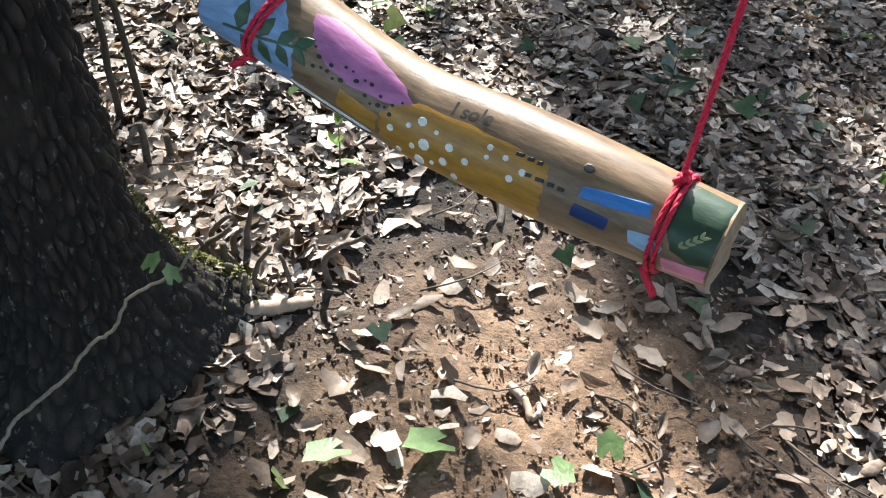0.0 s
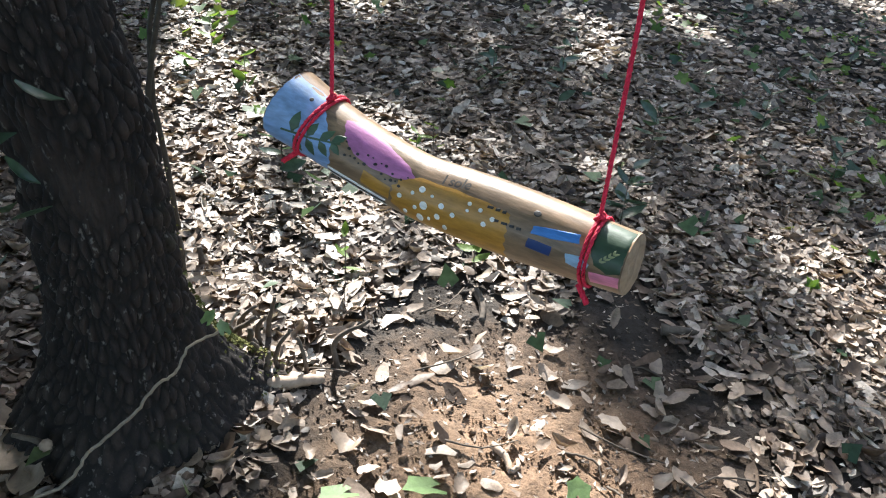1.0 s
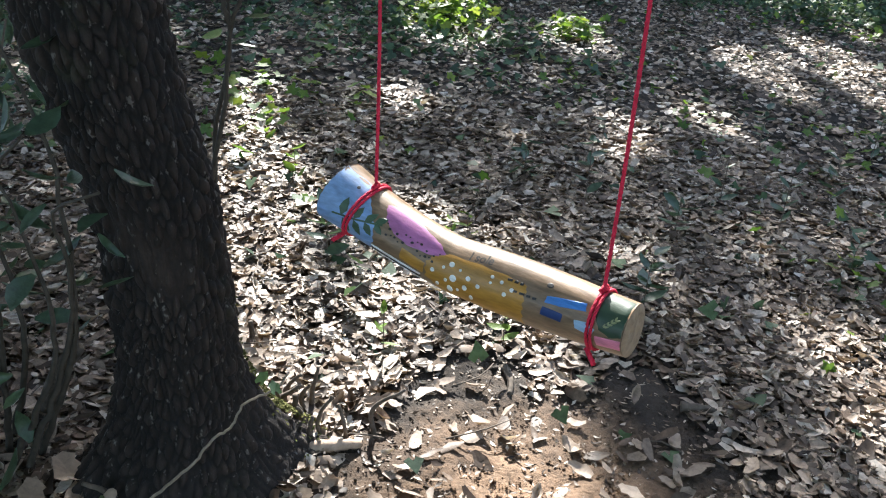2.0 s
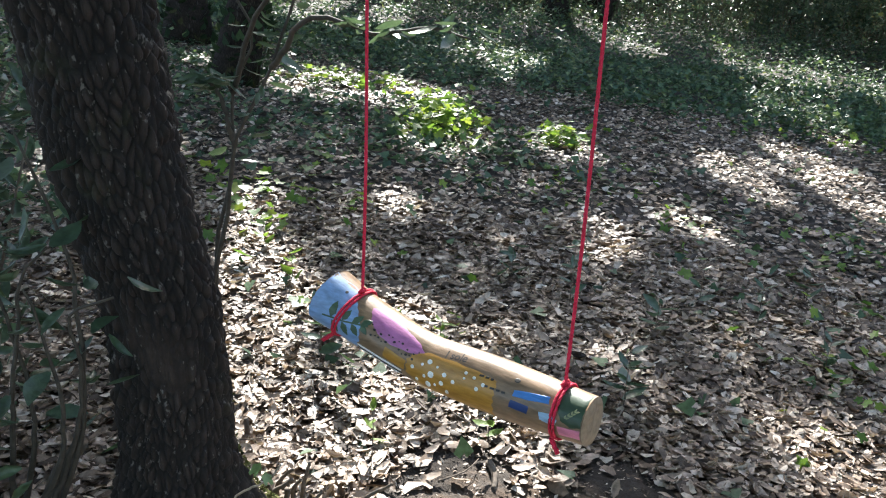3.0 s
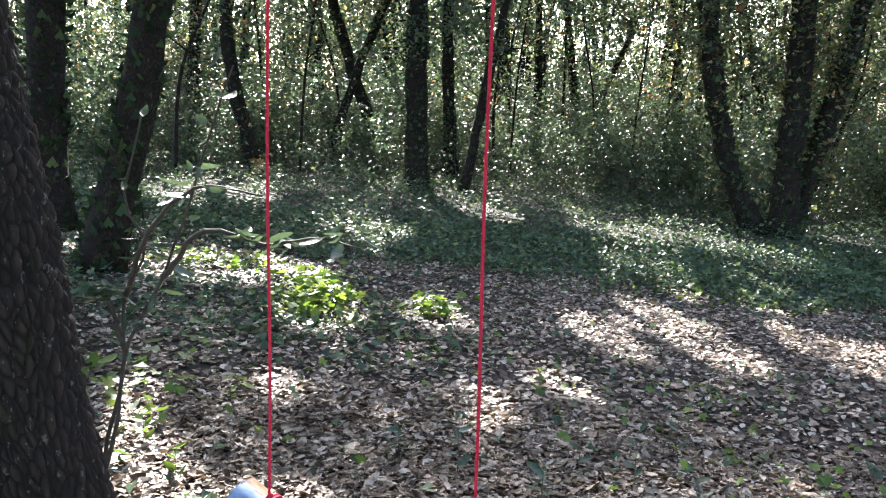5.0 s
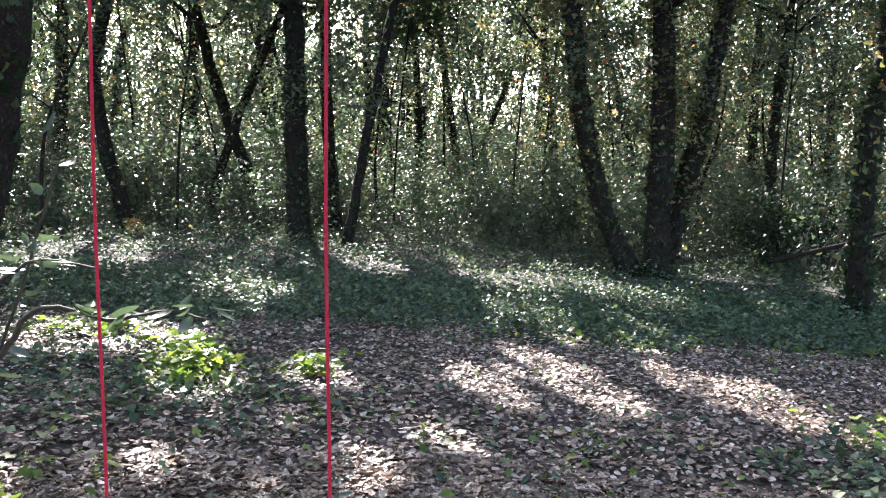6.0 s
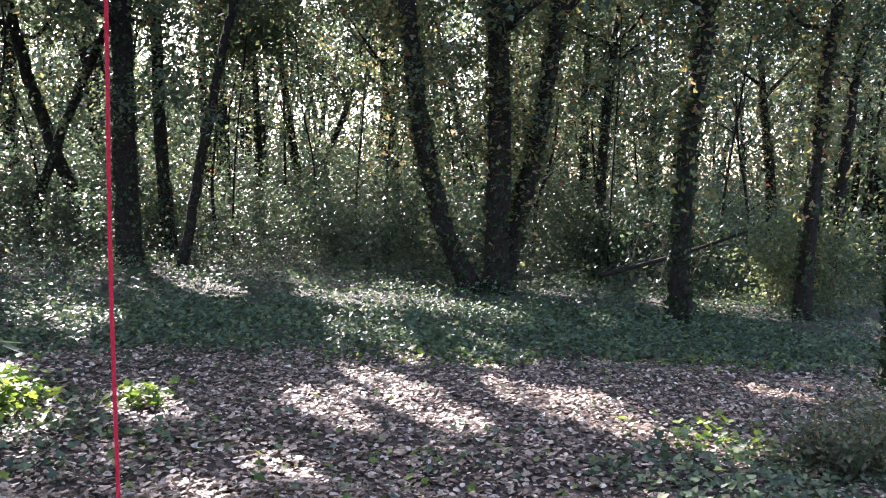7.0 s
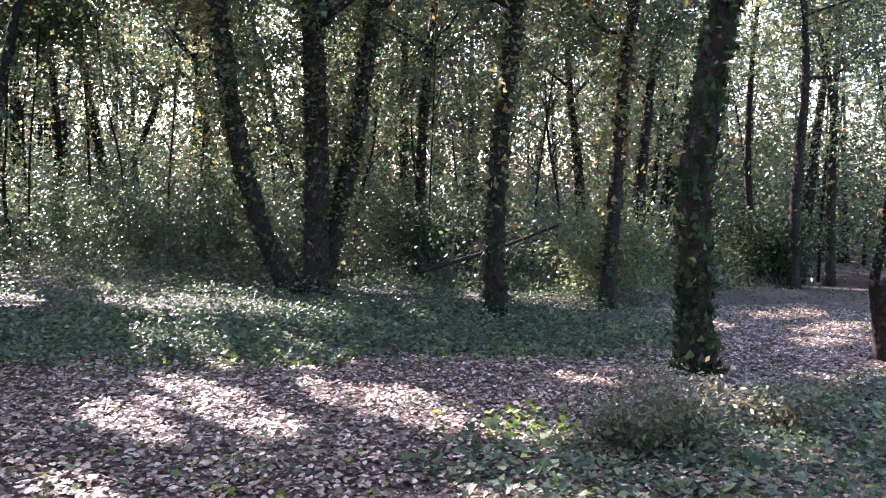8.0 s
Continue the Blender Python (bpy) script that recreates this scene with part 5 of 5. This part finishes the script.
for x, y, h, w in [(-1.3, 3.2, 0.95, 0.3), (-1.15, 2.75, 0.6, 0.25), (-1.7, 3.9, 1.1, 0.4)]:
    bush(x, y, h, w, 420, (0.05, 0.11), DARKLEAF, "dark leafy shrub growing beside the oak", g3, False, 9, oval_leaf(3, 0.38, 0.1, 0.2), 0.1)
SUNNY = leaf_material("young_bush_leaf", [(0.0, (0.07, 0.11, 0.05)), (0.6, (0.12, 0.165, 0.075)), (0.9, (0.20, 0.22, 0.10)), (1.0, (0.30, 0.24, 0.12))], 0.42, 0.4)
BROWNLEAF = leaf_material("bramble_leaf", [(0.0, (0.045, 0.07, 0.038)), (0.6, (0.09, 0.11, 0.06)), (0.9, (0.17, 0.16, 0.09)), (1.0, (0.26, 0.20, 0.13))], 0.5, 0.3)
for x, y, h, w in [(5.1, 5.75, 0.5, 0.45), (5.6, 6.1, 0.42, 0.4), (4.7, 5.9, 0.35, 0.35), (6.3, 5.7, 0.35, 0.4)]:
    bush(x, y, h, w, 900, (0.03, 0.075), BROWNLEAF, "low twiggy bramble with brownish leaves by the path", g3, False, 12, oval_leaf(2, 0.5, 0.1, 0.1), 0.12)
bush(21.9, 17.1, 2.4, 1.8, 6500, (0.08, 0.17), CLIMBER, "broad dark evergreen bush across the clearing", g3, False, 16)
for x, y in [(11.9, 14.4), (13.4, 15.6), (12.5, 13.7), (12.8, 14.9)]:
    bush(x, y, g3.uniform(1.6, 2.8), 0.9, 1500, (0.06, 0.13), SUNNY, "light green young bush behind the ivy", g3, False, 8)
for x, y in [(10.8, 18.6), (12.2, 19.2)]:
    bush(x, y, g3.uniform(1.6, 2.4), 1.0, 2200, (0.06, 0.13), CLIMBER, "dark bush in the hollow behind the fallen branch", g3, False, 9)
log = Shape().tube(bezier([(8.627, 15.5, -0.083), (10.293, 15.2, 0.323), (11.657, 15.0, 0.745)], 20), np.linspace(0.05, 0.03, 20), 8).object("fallen_branch", BARK_FAR)
tagged(log, "fallen dark branch propped in the undergrowth", "branch")
for p in [(-2.995, 19.3, 0.38)]:
    c = np.array(p)
    ob = leaf_cloud("dead_leaf_spray", [c], (0.12, 0.12, 0.08), 16, (0.1, 0.2), ORANGE, lobed_leaf(5), False)
    tagged(ob, "spray of orange dead leaves caught in the undergrowth", "leaves")


def broken_trunk(x, y, h, r):
    """A snapped trunk: flared foot, bark, and a splintered top."""
    g = np.random.default_rng(4)
    segs, rows = 28, 26
    a = np.linspace(0, 2 * math.pi, segs, endpoint=False)
    f = np.linspace(0, 1, rows)
    A, F = np.meshgrid(a, f)
    splinter = 0.16 * np.abs(np.sin(a * 2.5 + 0.6)) + 0.08 * g.uniform(size=segs)
    R = r * (1.0 - 0.25 * F + 0.7 * np.clip(0.12 - F, 0, 1) / 0.12 * (0.6 + 0.4 * np.cos(A * 3))) + 0.012 * np.sin(A * 9 + F * 7) + g.normal(0, 0.004, A.shape)
    Z = F * (h - splinter[None] * F**3) - 0.06
    X = np.cos(A) * R - 0.22 * F * h
    Y = np.sin(A) * R
    i, j = np.meshgrid(np.arange(rows - 1), np.arange(segs), indexing="ij")
    k = (j + 1) % segs
    q = np.stack([i * segs + j, i * segs + k, (i + 1) * segs + k, (i + 1) * segs + j], -1).reshape(-1, 4)
    v = np.vstack([np.stack([X, Y, Z], -1).reshape(-1, 3), [(-0.22 * h, 0, h * 0.82)]])
    t = [((rows - 1) * segs + m, (rows - 1) * segs + (m + 1) % segs, rows * segs) for m in range(segs)]
    ob = Shape().add(v, q, t).object("broken_trunk", BARK_FAR)
    ob.location = (x, y, ground_z(x, y))
    return tagged(ob, "snapped dark trunk standing at the clearing", "tree stump")


broken_trunk(10.95, 7.55, 1.25, 0.15)

# ---------------------------------------------------------------- the oak's foot
def root_spur(points, r0, r1, label):
    p = np.array(points, float)
    line = bezier(p - p[0], 30)
    rad = np.linspace(r0, r1, 30) * (1 + 0.10 * np.sin(np.arange(30) * 1.3))
    ob = Shape().tube(line + g2.normal(0, 0.002, (30, 3)), rad, 14).object("oak_root", BARK_FAR)
    ob.location = p[0]
    return tagged(ob, label, "root")


root_spur([(-0.50, 3.14, 0.10), (-0.42, 3.20, 0.05), (-0.34, 3.24, 0.02), (-0.25, 3.26, -0.005)], 0.06, 0.018, "mossy root spreading from the oak's foot")
root_spur([(-0.60, 3.06, 0.17), (-0.62, 2.98, 0.07), (-0.60, 2.90, 0.02)], 0.07, 0.025, "dark root running into the litter")
root_spur([(-0.64, 3.08, 0.16), (-0.76, 3.06, 0.08), (-0.86, 3.02, 0.03)], 0.07, 0.03, "thick root at the oak's shaded side")
for k in range(13):
    x, y = -0.385 + 0.05 * g2.normal(), 3.31 + 0.055 * g2.normal()
    z, h = ground_z(x, y), g2.uniform(0.05, 0.15)
    stick([(x, y, z - 0.01), (x + 0.012 * g2.normal(), y, z + h * 0.5), (x + 0.03 * g2.normal(), y + 0.02 * g2.normal(), z + h)], g2.uniform(0.005, 0.011), 0.004, DEAD, "broken dead sprout standing by the oak", "dead_sprout")
stick([(-1.0, 3.2, 0.06), (-0.93, 3.17, 0.2), (-0.84, 3.12, 0.32)], 0.024, 0.017, DEAD, "thick dead stick leaning on the oak")
stick([(-0.70, 2.93, 0.06), (-0.695, 2.92, 0.10), (-0.675, 2.90, 0.135)], 0.013, 0.011, PALEWOOD, "sawn pale sprout stub at the oak's foot", "sprout_stub")
stick([(-0.685, 2.925, 0.09), (-0.70, 2.91, 0.13), (-0.73, 2.89, 0.16)], 0.008, 0.004, DEAD, "dead side twig at the oak's foot")
for x, y, size in [(-0.76, 2.93, 0.12), (-0.82, 2.99, 0.10), (-0.70, 2.86, 0.09), (-0.86, 2.91, 0.085)]:
    ob = scattered("fallen_leaf", ragged_leaf(60, 6, 0.7, 0.12, 0.15), np.array([(0, 0, 0.0)]), np.array([size]), np.array([g2.uniform(0, 6.28)]), np.array([g2.normal(0.1, 0.2)]), np.array([g2.normal(0, 0.25)]), PALE)
    ob.location = (x, y, ground_z(x, y) + 0.03)
    tagged(ob, "broad dry brown leaf lying by the oak's foot", "leaf", "broad leaves by the oak")
